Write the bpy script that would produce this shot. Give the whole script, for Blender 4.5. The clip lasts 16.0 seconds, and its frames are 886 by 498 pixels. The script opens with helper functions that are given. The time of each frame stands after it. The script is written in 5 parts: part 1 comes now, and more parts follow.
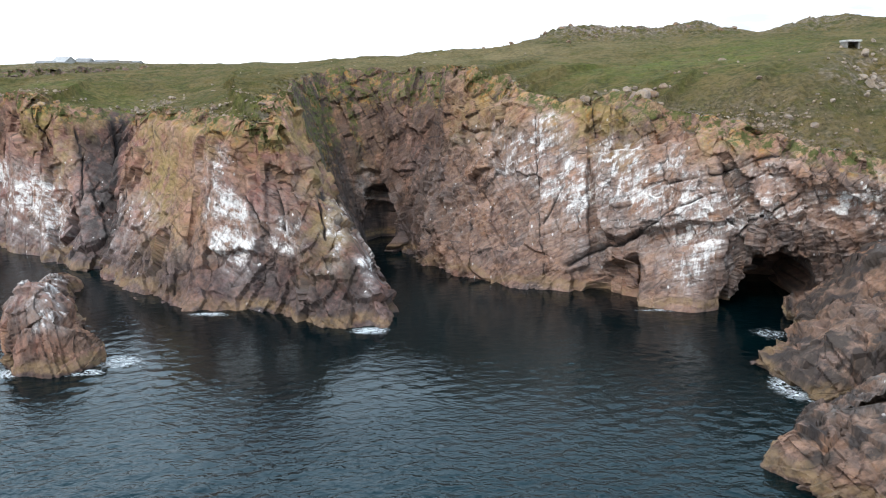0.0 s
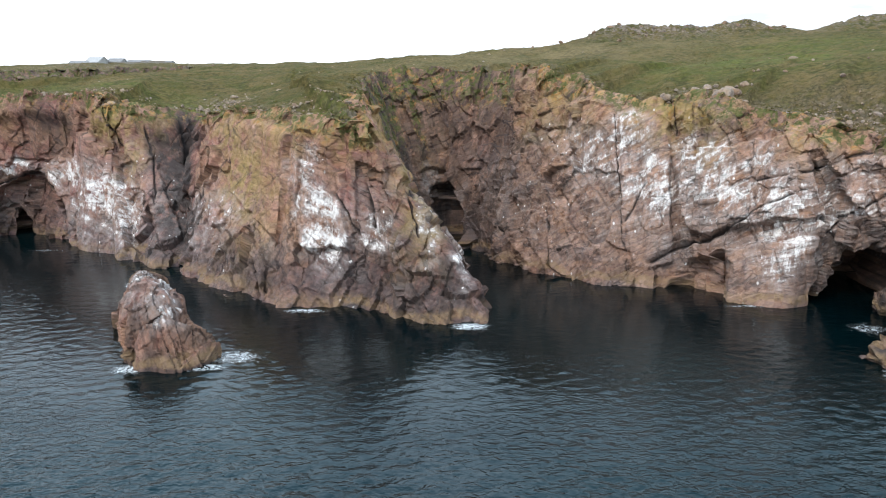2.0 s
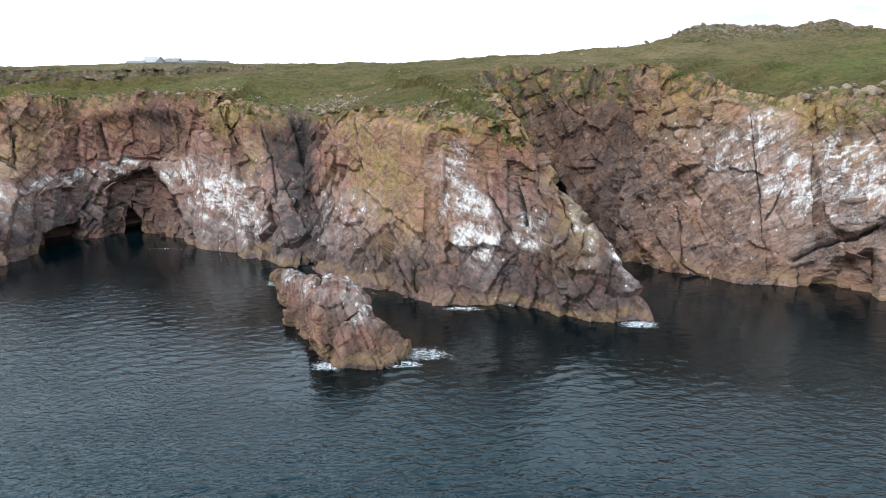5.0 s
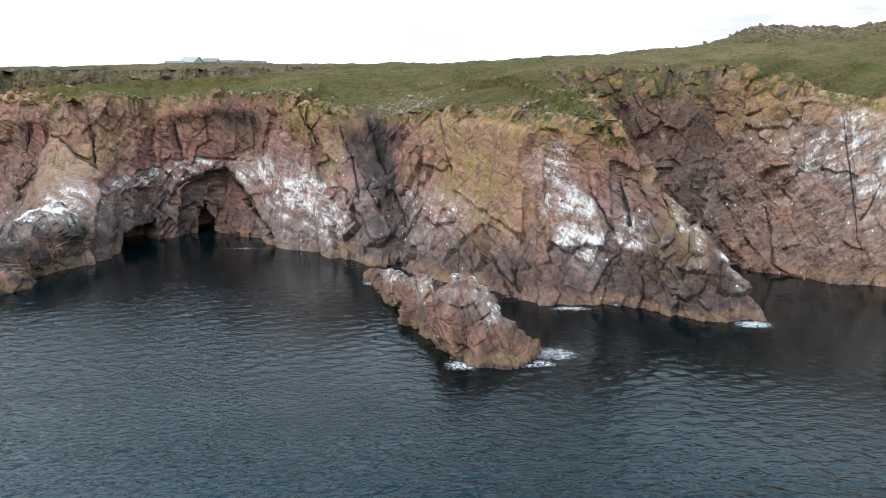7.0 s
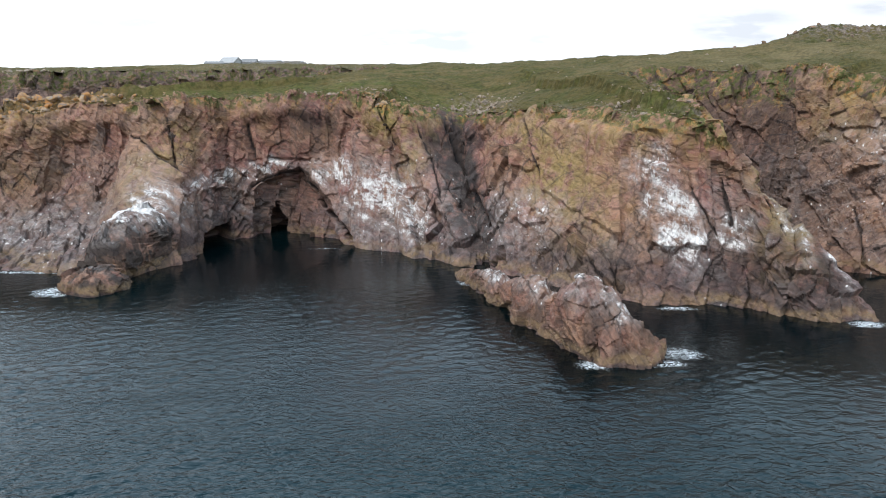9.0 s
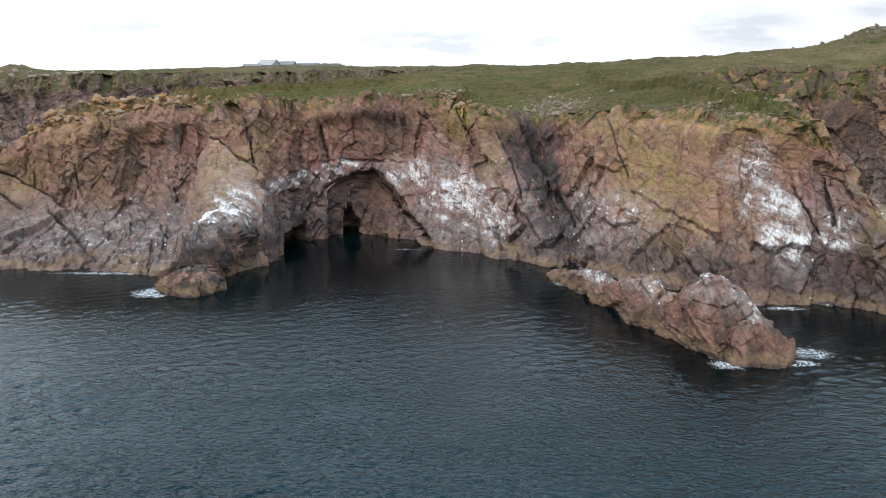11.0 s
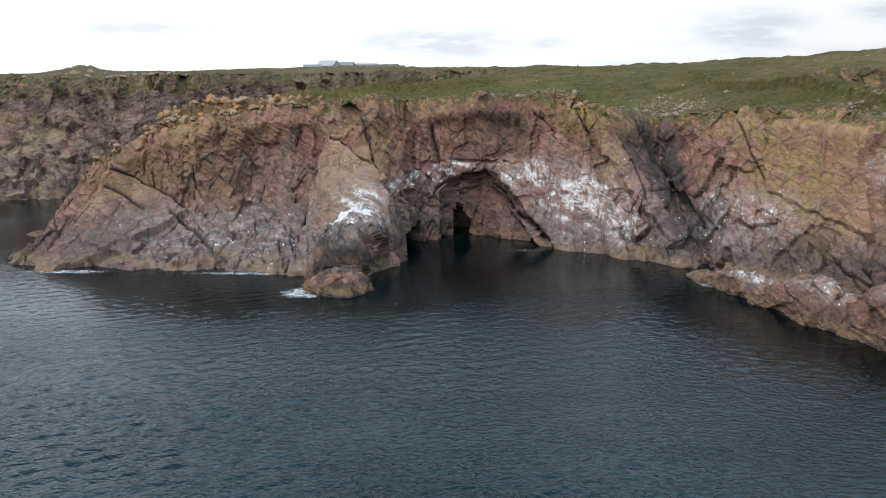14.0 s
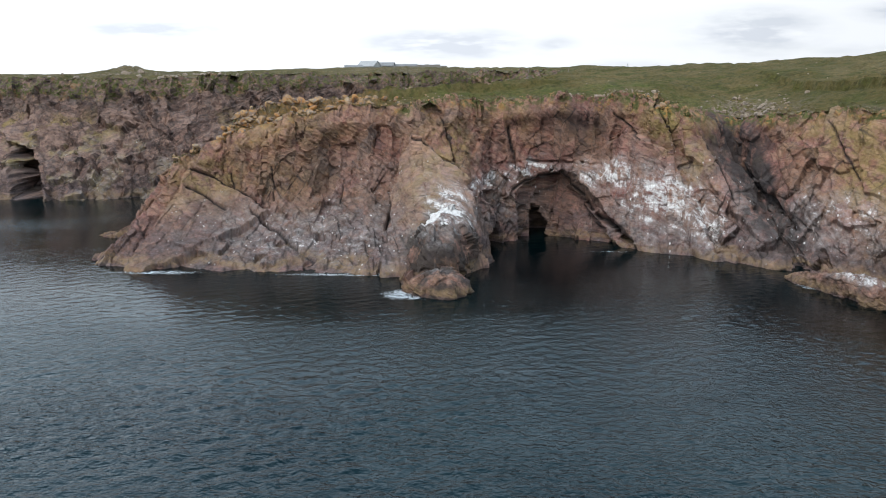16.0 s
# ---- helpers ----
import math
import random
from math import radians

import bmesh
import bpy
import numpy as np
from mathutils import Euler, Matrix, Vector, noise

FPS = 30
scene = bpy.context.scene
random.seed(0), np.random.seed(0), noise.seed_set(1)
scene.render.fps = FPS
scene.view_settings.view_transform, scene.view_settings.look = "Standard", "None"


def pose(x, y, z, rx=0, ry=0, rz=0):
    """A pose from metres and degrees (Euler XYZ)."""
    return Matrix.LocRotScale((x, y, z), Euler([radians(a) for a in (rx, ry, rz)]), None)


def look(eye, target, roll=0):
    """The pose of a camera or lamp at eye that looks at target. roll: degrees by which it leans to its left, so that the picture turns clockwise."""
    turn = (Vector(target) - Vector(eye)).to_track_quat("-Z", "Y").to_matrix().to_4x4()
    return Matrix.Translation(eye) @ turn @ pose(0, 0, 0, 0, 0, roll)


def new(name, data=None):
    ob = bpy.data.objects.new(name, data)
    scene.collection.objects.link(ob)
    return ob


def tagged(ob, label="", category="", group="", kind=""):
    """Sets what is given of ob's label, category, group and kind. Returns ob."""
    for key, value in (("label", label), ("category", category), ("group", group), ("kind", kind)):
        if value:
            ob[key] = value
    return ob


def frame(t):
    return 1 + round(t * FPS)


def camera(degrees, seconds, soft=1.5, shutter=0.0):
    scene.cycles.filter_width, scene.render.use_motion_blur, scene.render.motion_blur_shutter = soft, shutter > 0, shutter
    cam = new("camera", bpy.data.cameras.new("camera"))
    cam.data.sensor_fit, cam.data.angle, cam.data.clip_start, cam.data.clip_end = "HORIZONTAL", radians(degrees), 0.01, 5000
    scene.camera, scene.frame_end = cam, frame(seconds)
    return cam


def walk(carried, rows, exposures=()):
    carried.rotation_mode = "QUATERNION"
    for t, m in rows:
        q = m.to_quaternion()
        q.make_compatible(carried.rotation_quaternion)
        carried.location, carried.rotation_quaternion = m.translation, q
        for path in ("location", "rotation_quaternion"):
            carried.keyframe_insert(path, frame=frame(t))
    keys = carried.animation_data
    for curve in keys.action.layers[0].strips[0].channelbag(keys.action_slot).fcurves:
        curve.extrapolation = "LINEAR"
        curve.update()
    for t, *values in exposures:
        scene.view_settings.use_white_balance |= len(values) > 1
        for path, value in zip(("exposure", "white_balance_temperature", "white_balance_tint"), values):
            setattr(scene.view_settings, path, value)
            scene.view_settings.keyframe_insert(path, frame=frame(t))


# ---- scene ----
cam = camera(61.1, 16.0, 1.1)
PATH = [
    (0, (-0.297, 0.042, 34.801), (-0.304, 1.993, 34.358), -0.0),
    (0.5, (-3.698, -0.192, 34.755), (-3.705, 1.758, 34.311), -0.0),
    (1, (-7.163, -0.404, 34.667), (-7.172, 1.547, 34.224), -0.0),
    (1.5, (-10.709, -0.684, 34.611), (-10.717, 1.266, 34.168), -0.1),
    (2, (-14.504, -1.084, 34.564), (-14.512, 0.866, 34.121), -0.1),
    (2.5, (-18.363, -1.401, 34.501), (-18.372, 0.55, 34.059), -0.0),
    (3, (-22.23, -1.549, 34.452), (-22.24, 0.402, 34.01), -0.0),
    (3.5, (-26.187, -1.615, 34.404), (-26.197, 0.335, 33.963), -0.0),
    (4, (-30.257, -1.68, 34.348), (-30.268, 0.271, 33.907), -0.0),
    (4.2, (-31.883, -1.699, 34.342), (-31.896, 0.252, 33.901), -0.1),
    (6.3, (-49.219, -1.904, 34.318), (-49.233, 0.046, 33.876), -0.0),
    (6.5, (-50.842, -1.965, 34.32), (-50.856, -0.014, 33.879), -0.0),
    (7, (-54.866, -2.133, 34.353), (-54.882, -0.182, 33.912), -0.0),
    (7.5, (-58.834, -2.328, 34.4), (-58.852, -0.377, 33.958), -0.0),
    (8, (-62.79, -2.408, 34.437), (-62.81, -0.457, 33.995), -0.0),
    (8.5, (-66.71, -2.478, 34.453), (-66.733, -0.528, 34.011), -0.1),
    (9, (-70.618, -2.485, 34.451), (-70.644, -0.535, 34.01), -0.1),
    (9.2, (-72.186, -2.494, 34.445), (-72.213, -0.543, 34.002), 0.0),
    (11.3, (-89.06, -2.736, 34.013), (-89.093, -0.784, 33.58), -0.2),
    (11.5, (-90.673, -2.739, 34.002), (-90.707, -0.787, 33.568), -0.1),
    (12, (-94.715, -2.745, 33.947), (-94.751, -0.793, 33.515), -0.1),
    (12.5, (-98.762, -2.736, 33.929), (-98.801, -0.784, 33.497), -0.1),
    (13, (-102.748, -2.77, 33.947), (-102.789, -0.818, 33.515), -0.2),
    (13.5, (-106.626, -2.879, 34.0), (-106.671, -0.927, 33.568), -0.2),
    (14, (-110.561, -2.986, 34.015), (-110.61, -1.034, 33.584), -0.2),
    (14.5, (-114.513, -3.01, 34.002), (-114.566, -1.057, 33.572), -0.2),
    (15, (-118.556, -2.923, 33.978), (-118.612, -0.971, 33.548), -0.2),
    (15.5, (-122.588, -2.701, 33.956), (-122.647, -0.749, 33.526), -0.2),
    (16, (-126.596, -2.314, 33.932), (-126.659, -0.362, 33.503), -0.2),
]
walk(cam, [(t, look(eye, target, roll)) for t, eye, target, roll in PATH], [(0, 0.05), (4, 0.03), (9, -0.16), (16, -0.39)])

# ---- sky, sun, exposure ----
world = bpy.data.worlds.new("overcast_sky")
scene.world = world
world.use_nodes = True
wn, wl = world.node_tree.nodes, world.node_tree.links
wn.clear()
SUN_AZ, SUN_EL = 215.0, 50.0      # degrees, clockwise from +y, and up
# low clouds ahead: bearing and height as tangents, half widths, density
CLOUDS = [(-0.411, 0.0696, 0.117, 0.0136, 1.5), (-0.028, 0.0501, 0.136, 0.0244, 1.7), (0.11, 0.0466, 0.041, 0.0181, 0.9), (0.366, 0.0627, 0.117, 0.038, 1.2), (0.562, 0.0862, 0.099, 0.0181, 1.1), (0.202, 0.024, 0.081, 0.0081, 0.7), (0.514, 0.0375, 0.117, 0.0163, 0.5), (-0.264, 0.0627, 0.045, 0.0072, 0.5), (-0.484, 0.029, 0.099, 0.0072, 0.4)]


def build_sky():
    out = wn.new("ShaderNodeOutputWorld")
    bg_clear, bg_cloud = wn.new("ShaderNodeBackground"), wn.new("ShaderNodeBackground")
    mix = wn.new("ShaderNodeMixShader")
    sky = wn.new("ShaderNodeTexSky")
    sky.sky_type, sky.sun_disc = "NISHITA", False
    sky.sun_elevation, sky.sun_rotation = radians(SUN_EL), radians(SUN_AZ)
    bg_clear.inputs["Strength"].default_value = 0.15
    coord, squash, n1, ramp = wn.new("ShaderNodeTexCoord"), wn.new("ShaderNodeMapping"), wn.new("ShaderNodeTexNoise"), wn.new("ShaderNodeMapRange")
    squash.inputs["Scale"].default_value = (2.4, 2.4, 26.0)
    squash.inputs["Location"].default_value = (0.4, 0.9, 1.55)
    n1.inputs["Scale"].default_value, n1.inputs["Detail"].default_value, n1.inputs["Roughness"].default_value = 1.5, 5.0, 0.55
    ramp.inputs["From Min"].default_value, ramp.inputs["From Max"].default_value = 0.34, 0.46
    ramp.inputs["To Min"].default_value, ramp.inputs["To Max"].default_value = 0.93, 1.0
    # grey undersides of the clouds, brighter cloud higher up
    shade, tint, bright = wn.new("ShaderNodeMapRange"), wn.new("ShaderNodeMix"), wn.new("ShaderNodeMapRange")
    shade.inputs["From Min"].default_value, shade.inputs["From Max"].default_value = 0.40, 0.52

    def sums(kind, *values):
        node = wn.new("ShaderNodeMath")
        node.operation = kind
        for k, v in enumerate(values):
            if isinstance(v, bpy.types.NodeSocket):
                wl.new(v, node.inputs[k])
            else:
                node.inputs[k].default_value = v
        return node.outputs[0]

    way = wn.new("ShaderNodeSeparateXYZ")
    wl.new(coord.outputs["Generated"], way.inputs[0])
    ahead = sums("MAXIMUM", way.outputs["Y"], 0.05)
    plane = wn.new("ShaderNodeCombineXYZ")
    wl.new(sums("DIVIDE", way.outputs["X"], ahead), plane.inputs[0])
    wl.new(sums("DIVIDE", way.outputs["Z"], ahead), plane.inputs[1])
    wisps = wn.new("ShaderNodeTexNoise")
    stretched = wn.new("ShaderNodeMapping")
    stretched.inputs["Scale"].default_value = (9, 42, 1)
    wisps.inputs["Scale"].default_value, wisps.inputs["Detail"].default_value, wisps.inputs["Roughness"].default_value = 1.0, 5.0, 0.6
    wl.new(plane.outputs[0], stretched.inputs["Vector"])
    wl.new(stretched.outputs[0], wisps.inputs["Vector"])
    bank = 0.0
    for u, v, a, b, how in CLOUDS:
        fit_to, round_off = wn.new("ShaderNodeMapping"), wn.new("ShaderNodeTexGradient")
        fit_to.inputs["Location"].default_value, fit_to.inputs["Scale"].default_value = (-u / a, -v / b, 0), (1 / a, 1 / b, 0)
        round_off.gradient_type = "SPHERICAL"
        wl.new(plane.outputs[0], fit_to.inputs["Vector"])
        wl.new(fit_to.outputs[0], round_off.inputs["Vector"])
        bank = sums("MAXIMUM", bank, sums("MULTIPLY", round_off.outputs["Fac"], how))
    bank = sums("MULTIPLY", bank, sums("MULTIPLY_ADD", wisps.outputs["Fac"], 6.0, -2.1))
    low = wn.new("ShaderNodeMapRange")
    low.inputs["From Min"].default_value, low.inputs["From Max"].default_value = 0.11, 0.2
    wl.new(way.outputs["Z"], low.inputs["Value"])
    aloft = sums("MULTIPLY", sums("SUBTRACT", 1.0, shade.outputs["Result"]), low.outputs["Result"])
    lit = sums("SUBTRACT", 1.0, sums("MINIMUM", sums("MAXIMUM", aloft, sums("MAXIMUM", bank, 0.0)), 1.0))
    tint.data_type = "RGBA"
    tint.inputs[6].default_value, tint.inputs[7].default_value = (0.69, 0.74, 0.82, 1), (0.93, 0.97, 1.02, 1)
    bright.inputs["From Min"].default_value, bright.inputs["From Max"].default_value = 0.08, 0.5
    bright.inputs["To Min"].default_value, bright.inputs["To Max"].default_value = 1.5, 3.0
    wl.new(coord.outputs["Generated"], squash.inputs["Vector"])
    wl.new(squash.outputs["Vector"], n1.inputs["Vector"])
    wl.new(n1.outputs["Fac"], ramp.inputs["Value"])
    wl.new(n1.outputs["Fac"], shade.inputs["Value"])
    wl.new(lit, tint.inputs["Factor"])
    cool, lift = wn.new("ShaderNodeMix"), wn.new("ShaderNodeMapRange")
    cool.data_type = "RGBA"
    cool.inputs[7].default_value = (0.74, 0.92, 1.10, 1)
    lift.inputs["From Min"].default_value, lift.inputs["From Max"].default_value = 0.12, 0.55
    wl.new(lift.outputs["Result"], cool.inputs["Factor"])
    wl.new(tint.outputs[2], cool.inputs[6])
    wl.new(cool.outputs[2], bg_cloud.inputs["Color"])
    side = wn.new("ShaderNodeMapRange")
    side.inputs["From Min"].default_value, side.inputs["From Max"].default_value = -0.6, 0.5
    side.inputs["To Min"].default_value, side.inputs["To Max"].default_value = 1.14, 0.86
    wl.new(way.outputs["X"], side.inputs["Value"])
    wl.new(sums("MULTIPLY", bright.outputs["Result"], side.outputs["Result"]), bg_cloud.inputs["Strength"])
    wl.new(sky.outputs["Color"], bg_clear.inputs["Color"])
    part = wn.new("ShaderNodeSeparateXYZ")
    high, thin = wn.new("ShaderNodeMapRange"), wn.new("ShaderNodeMath")
    high.inputs["From Min"].default_value, high.inputs["From Max"].default_value = 0.45, 1.0
    high.inputs["To Min"].default_value, high.inputs["To Max"].default_value = 1.0, 0.5
    thin.operation = "MULTIPLY"
    wl.new(coord.outputs["Generated"], part.inputs[0])
    wl.new(part.outputs["Z"], high.inputs["Value"])
    wl.new(part.outputs["Z"], bright.inputs["Value"])
    wl.new(part.outputs["Z"], lift.inputs["Value"])
    wl.new(ramp.outputs["Result"], thin.inputs[0])
    wl.new(high.outputs["Result"], thin.inputs[1])
    wl.new(thin.outputs[0], mix.inputs["Fac"])
    wl.new(bg_clear.outputs["Background"], mix.inputs[1])
    wl.new(bg_cloud.outputs["Background"], mix.inputs[2])
    wl.new(mix.outputs["Shader"], out.inputs["Surface"])


build_sky()
sun = new("sun", bpy.data.lights.new("sun", "SUN"))
sun.data.energy, sun.data.angle, sun.data.color = 1.95, radians(10), (1.0, 0.89, 0.78)
sun.matrix_world = look((0, 0, 90), (-math.sin(radians(SUN_AZ)), -math.cos(radians(SUN_AZ)), 90 - math.tan(radians(SUN_EL))))

# ---- materials ----


class Mat:
    """A node material with short ways to add nodes."""

    def __init__(self, name):
        self.m = bpy.data.materials.new(name)
        self.m.use_nodes = True
        self.t = self.m.node_tree
        self.b = self.t.nodes["Principled BSDF"]
        self.xyz = self.n("ShaderNodeNewGeometry").outputs["Position"]

    def n(self, kind, **inputs):
        node = self.t.nodes.new(kind)
        for key, v in inputs.items():
            self.put(node.inputs[key.replace("_", " ")], v)
        return node

    def put(self, socket, v):
        if isinstance(v, bpy.types.NodeSocket):
            self.t.links.new(v, socket)
        else:
            socket.default_value = v

    def noise(self, scale, detail=4.0, rough=0.55, stretch=(1, 1, 1), turn=(0, 0, 0), distort=0.0, along=None):
        mp = self.n("ShaderNodeMapping", Vector=along or self.xyz, Scale=stretch, Rotation=tuple(radians(a) for a in turn))
        return self.n("ShaderNodeTexNoise", Vector=mp.outputs[0], Scale=scale, Detail=detail, Roughness=rough, Distortion=distort).outputs["Fac"]

    def cells(self, scale, feature="F1", stretch=(1, 1, 1), turn=(0, 0, 0), out="Distance"):
        mp = self.n("ShaderNodeMapping", Vector=self.xyz, Scale=stretch, Rotation=tuple(radians(a) for a in turn))
        v = self.t.nodes.new("ShaderNodeTexVoronoi")
        v.feature = feature
        self.put(v.inputs["Vector"], mp.outputs[0])
        self.put(v.inputs["Scale"], scale)
        return v.outputs[out]

    def facets(self, scale, stretch, along):
        """Blocks with tilted faces: their height, random tones, and the distance to the next block."""
        mp = self.n("ShaderNodeMapping", Vector=along, Scale=tuple(scale * k for k in stretch)).outputs[0]
        wave = self.n("ShaderNodeTexNoise", Vector=mp, Scale=0.6, Detail=2.0).outputs["Color"]
        bent = self.t.nodes.new("ShaderNodeVectorMath")
        bent.operation = "ADD"
        self.put(bent.inputs[0], mp)
        self.put(bent.inputs[1], wave)
        v = self.t.nodes.new("ShaderNodeTexVoronoi")
        self.put(v.inputs["Vector"], bent.outputs[0])
        self.put(v.inputs["Scale"], 1.0)
        inside, lean_to, dot = [self.t.nodes.new("ShaderNodeVectorMath") for _ in range(3)]
        inside.operation, lean_to.operation, dot.operation = "SUBTRACT", "SUBTRACT", "DOT_PRODUCT"
        self.put(inside.inputs[0], bent.outputs[0])
        self.put(inside.inputs[1], v.outputs["Position"])
        self.put(lean_to.inputs[0], v.outputs["Color"])
        self.put(lean_to.inputs[1], (0.5, 0.5, 0.5))
        self.put(dot.inputs[0], inside.outputs[0])
        self.put(dot.inputs[1], lean_to.outputs[0])
        tones = self.n("ShaderNodeSeparateColor", Color=v.outputs["Color"]).outputs
        rim_gap = self.t.nodes.new("ShaderNodeTexVoronoi")
        rim_gap.feature = "DISTANCE_TO_EDGE"
        self.put(rim_gap.inputs["Vector"], bent.outputs[0])
        self.put(rim_gap.inputs["Scale"], 1.0)
        return self.math("ADD", dot.outputs["Value"], self.math("MULTIPLY", tones[2], 0.35)), tones, rim_gap.outputs["Distance"]

    def remap(self, v, a, b, c=0.0, d=1.0):
        return self.n("ShaderNodeMapRange", Value=v, From_Min=a, From_Max=b, To_Min=c, To_Max=d).outputs["Result"]

    def math(self, op, a, b=0.0):
        node = self.t.nodes.new("ShaderNodeMath")
        node.operation = op
        self.put(node.inputs[0], a)
        self.put(node.inputs[1], b)
        return node.outputs[0]

    def mix(self, f, a, b, how="MIX"):
        node = self.t.nodes.new("ShaderNodeMix")
        node.data_type, node.blend_type = "RGBA", how
        self.put(node.inputs["Factor"], f)
        for k, v in ((6, a), (7, b)):
            self.put(node.inputs[k], v if isinstance(v, bpy.types.NodeSocket) else (*v, 1.0))
        return node.outputs[2]

    def raw(self, name):
        node = self.t.nodes.new("ShaderNodeVertexColor")
        node.layer_name = name
        return node.outputs["Color"]

    def attr(self, name):
        node = self.t.nodes.new("ShaderNodeVertexColor")
        node.layer_name = name
        sep = self.n("ShaderNodeSeparateColor", Color=node.outputs["Color"])
        return sep.outputs

    def bump(self, height, strength, distance):
        self.put(self.b.inputs["Normal"], self.n("ShaderNodeBump", Height=height, Strength=strength, Distance=distance).outputs[0])

    def end(self, colour, rough=0.9, spec=0.2):
        self.put(self.b.inputs["Base Color"], colour if isinstance(colour, bpy.types.NodeSocket) else (*colour, 1.0))
        self.put(self.b.inputs["Roughness"], rough)
        self.put(self.b.inputs["Specular IOR Level"], spec)
        return self.m


def rock_colours(m, a, b, c, bed, blocky, crack):
    """Colour of the jointed granite from its stains and painted shade (a), cover (b), joints (c) and the way of its
    beds.
    """
    pink, tan, grey = (0.27, 0.108, 0.085), (0.30, 0.157, 0.086), (0.18, 0.14, 0.122)
    hue = m.math("ADD", c[1], m.remap(m.noise(0.16, 4, 0.6), 0.3, 0.7, -0.16, 0.16))
    base = m.mix(m.remap(hue, 0.25, 0.6), pink, tan)
    base = m.mix(m.remap(hue, 0.62, 0.9), base, grey)
    # whole blocks, then each small block, have tones of their own
    base = m.mix(m.remap(c[2], 0.48, 0.85, 0, 0.8), base, (0.08, 0.049, 0.043))
    base = m.mix(m.remap(c[2], 0.45, 0.08, 0, 0.55), base, (0.39, 0.24, 0.178))
    for k, (tones, how) in enumerate(blocky):
        base = m.mix(m.remap(tones[k], 0.55, 1.0, 0, how), base, (0.085, 0.052, 0.045))
        base = m.mix(m.remap(tones[k], 0.4, 0.0, 0, how), base, (0.36, 0.213, 0.155))
    # weathering: thin streaks along the beds, dark runs down the face, grain
    worn = m.remap(m.noise(0.07, 3, 0.5), 0.42, 0.58, 0.3, 1.0)
    base = m.mix(m.math("MULTIPLY", m.remap(m.noise(1.3, 5, 0.66, (0.2, 1, 1.3), along=bed), 0.53, 0.66, 0, 0.4), worn), base, (0.35, 0.245, 0.195))
    base = m.mix(m.math("MULTIPLY", m.remap(m.noise(1.1, 5, 0.68, (0.22, 1, 1.6), along=bed), 0.54, 0.65, 0, 0.45), worn), base, (0.11, 0.08, 0.074))
    base = m.mix(m.remap(m.noise(0.45, 6, 0.68, (1.5, 1.5, 0.2), (0, 6, 0)), 0.54, 0.68, 0, 0.5), base, (0.13, 0.09, 0.085))
    base = m.mix(m.remap(m.noise(3.6, 4, 0.72), 0.52, 0.66, 0, 0.42), base, (0.065, 0.048, 0.045))
    # wave-washed lower rock, purple-grey
    base = m.mix(m.math("MULTIPLY", b[1], m.remap(m.noise(0.4, 5, 0.65), 0.36, 0.6, 0.2, 0.9)), base, m.mix(m.remap(m.noise(1.3, 5, 0.7, along=bed), 0.42, 0.6), (0.04, 0.031, 0.032), (0.14, 0.105, 0.103)))
    # dark stains, and the shade painted on cleft, gully and cave walls
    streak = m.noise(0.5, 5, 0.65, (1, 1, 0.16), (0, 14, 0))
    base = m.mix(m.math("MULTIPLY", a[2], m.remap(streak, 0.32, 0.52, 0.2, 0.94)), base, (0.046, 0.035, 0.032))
    # olive and yellow lichen, orange near the rim
    own = m.remap(c[1], 0.88, 0.94, 0.75, 0.4)
    lich = m.math("MULTIPLY", a[1], m.remap(m.noise(0.42, 7, 0.66), 0.38, 0.54))
    base = m.mix(m.math("MULTIPLY", lich, 0.85), base, m.mix(m.remap(m.noise(1.3, 5, 0.65), 0.4, 0.6), (0.19, 0.145, 0.045), (0.30, 0.215, 0.078)))
    rust = m.math("MULTIPLY", m.remap(b[0], 0.0, 0.35), m.remap(m.noise(0.36, 6, 0.68), 0.52, 0.6, 0, 0.85))
    base = m.mix(m.math("MULTIPLY", rust, own), base, m.mix(m.remap(m.noise(1.4, 4), 0.4, 0.6), (0.34, 0.165, 0.035), (0.33, 0.235, 0.105)))
    # birds' white wash, thin and grey at its borders, thick where it runs down from ledges
    along = m.noise(0.55, 6, 0.66, (0.28, 1, 1.25), along=bed)
    runs = m.noise(0.7, 6, 0.68, (1.5, 1.5, 0.2), (0, 6, 0))
    fine = m.noise(2.2, 5, 0.7, (1, 1, 0.5))
    wash = m.math("ADD", m.math("ADD", m.math("MULTIPLY", along, 0.5), m.math("MULTIPLY", runs, 0.28)), m.math("MULTIPLY", fine, 0.22))
    film = m.math("MULTIPLY", m.remap(a[0], 0.08, 0.75), m.remap(wash, 0.42, 0.58, 0.0, 0.72))
    base = m.mix(film, base, m.mix(m.remap(m.noise(0.5, 4), 0.42, 0.58), (0.36, 0.315, 0.30), (0.50, 0.47, 0.45)))
    edge = m.math("SUBTRACT", 0.70, m.math("MULTIPLY", a[0], 0.28))
    white = m.n("ShaderNodeMapRange", Value=wash, From_Min=edge, From_Max=m.math("ADD", edge, 0.09)).outputs["Result"]
    white = m.math("MULTIPLY", white, m.remap(a[0], 0.04, 0.3))
    dots = m.math("MULTIPLY", m.remap(m.cells(0.75, "F1", (1, 1, 0.6)), 0.10, 0.15, 1, 0), m.remap(a[0], 0.10, 0.3))
    white = m.math("MAXIMUM", white, m.math("MULTIPLY", dots, m.remap(m.noise(0.25, 2), 0.46, 0.54)))
    base = m.mix(m.math("MULTIPLY", white, 0.9), base, m.mix(m.remap(fine, 0.4, 0.6), (0.60, 0.56, 0.53), (0.80, 0.775, 0.745)))
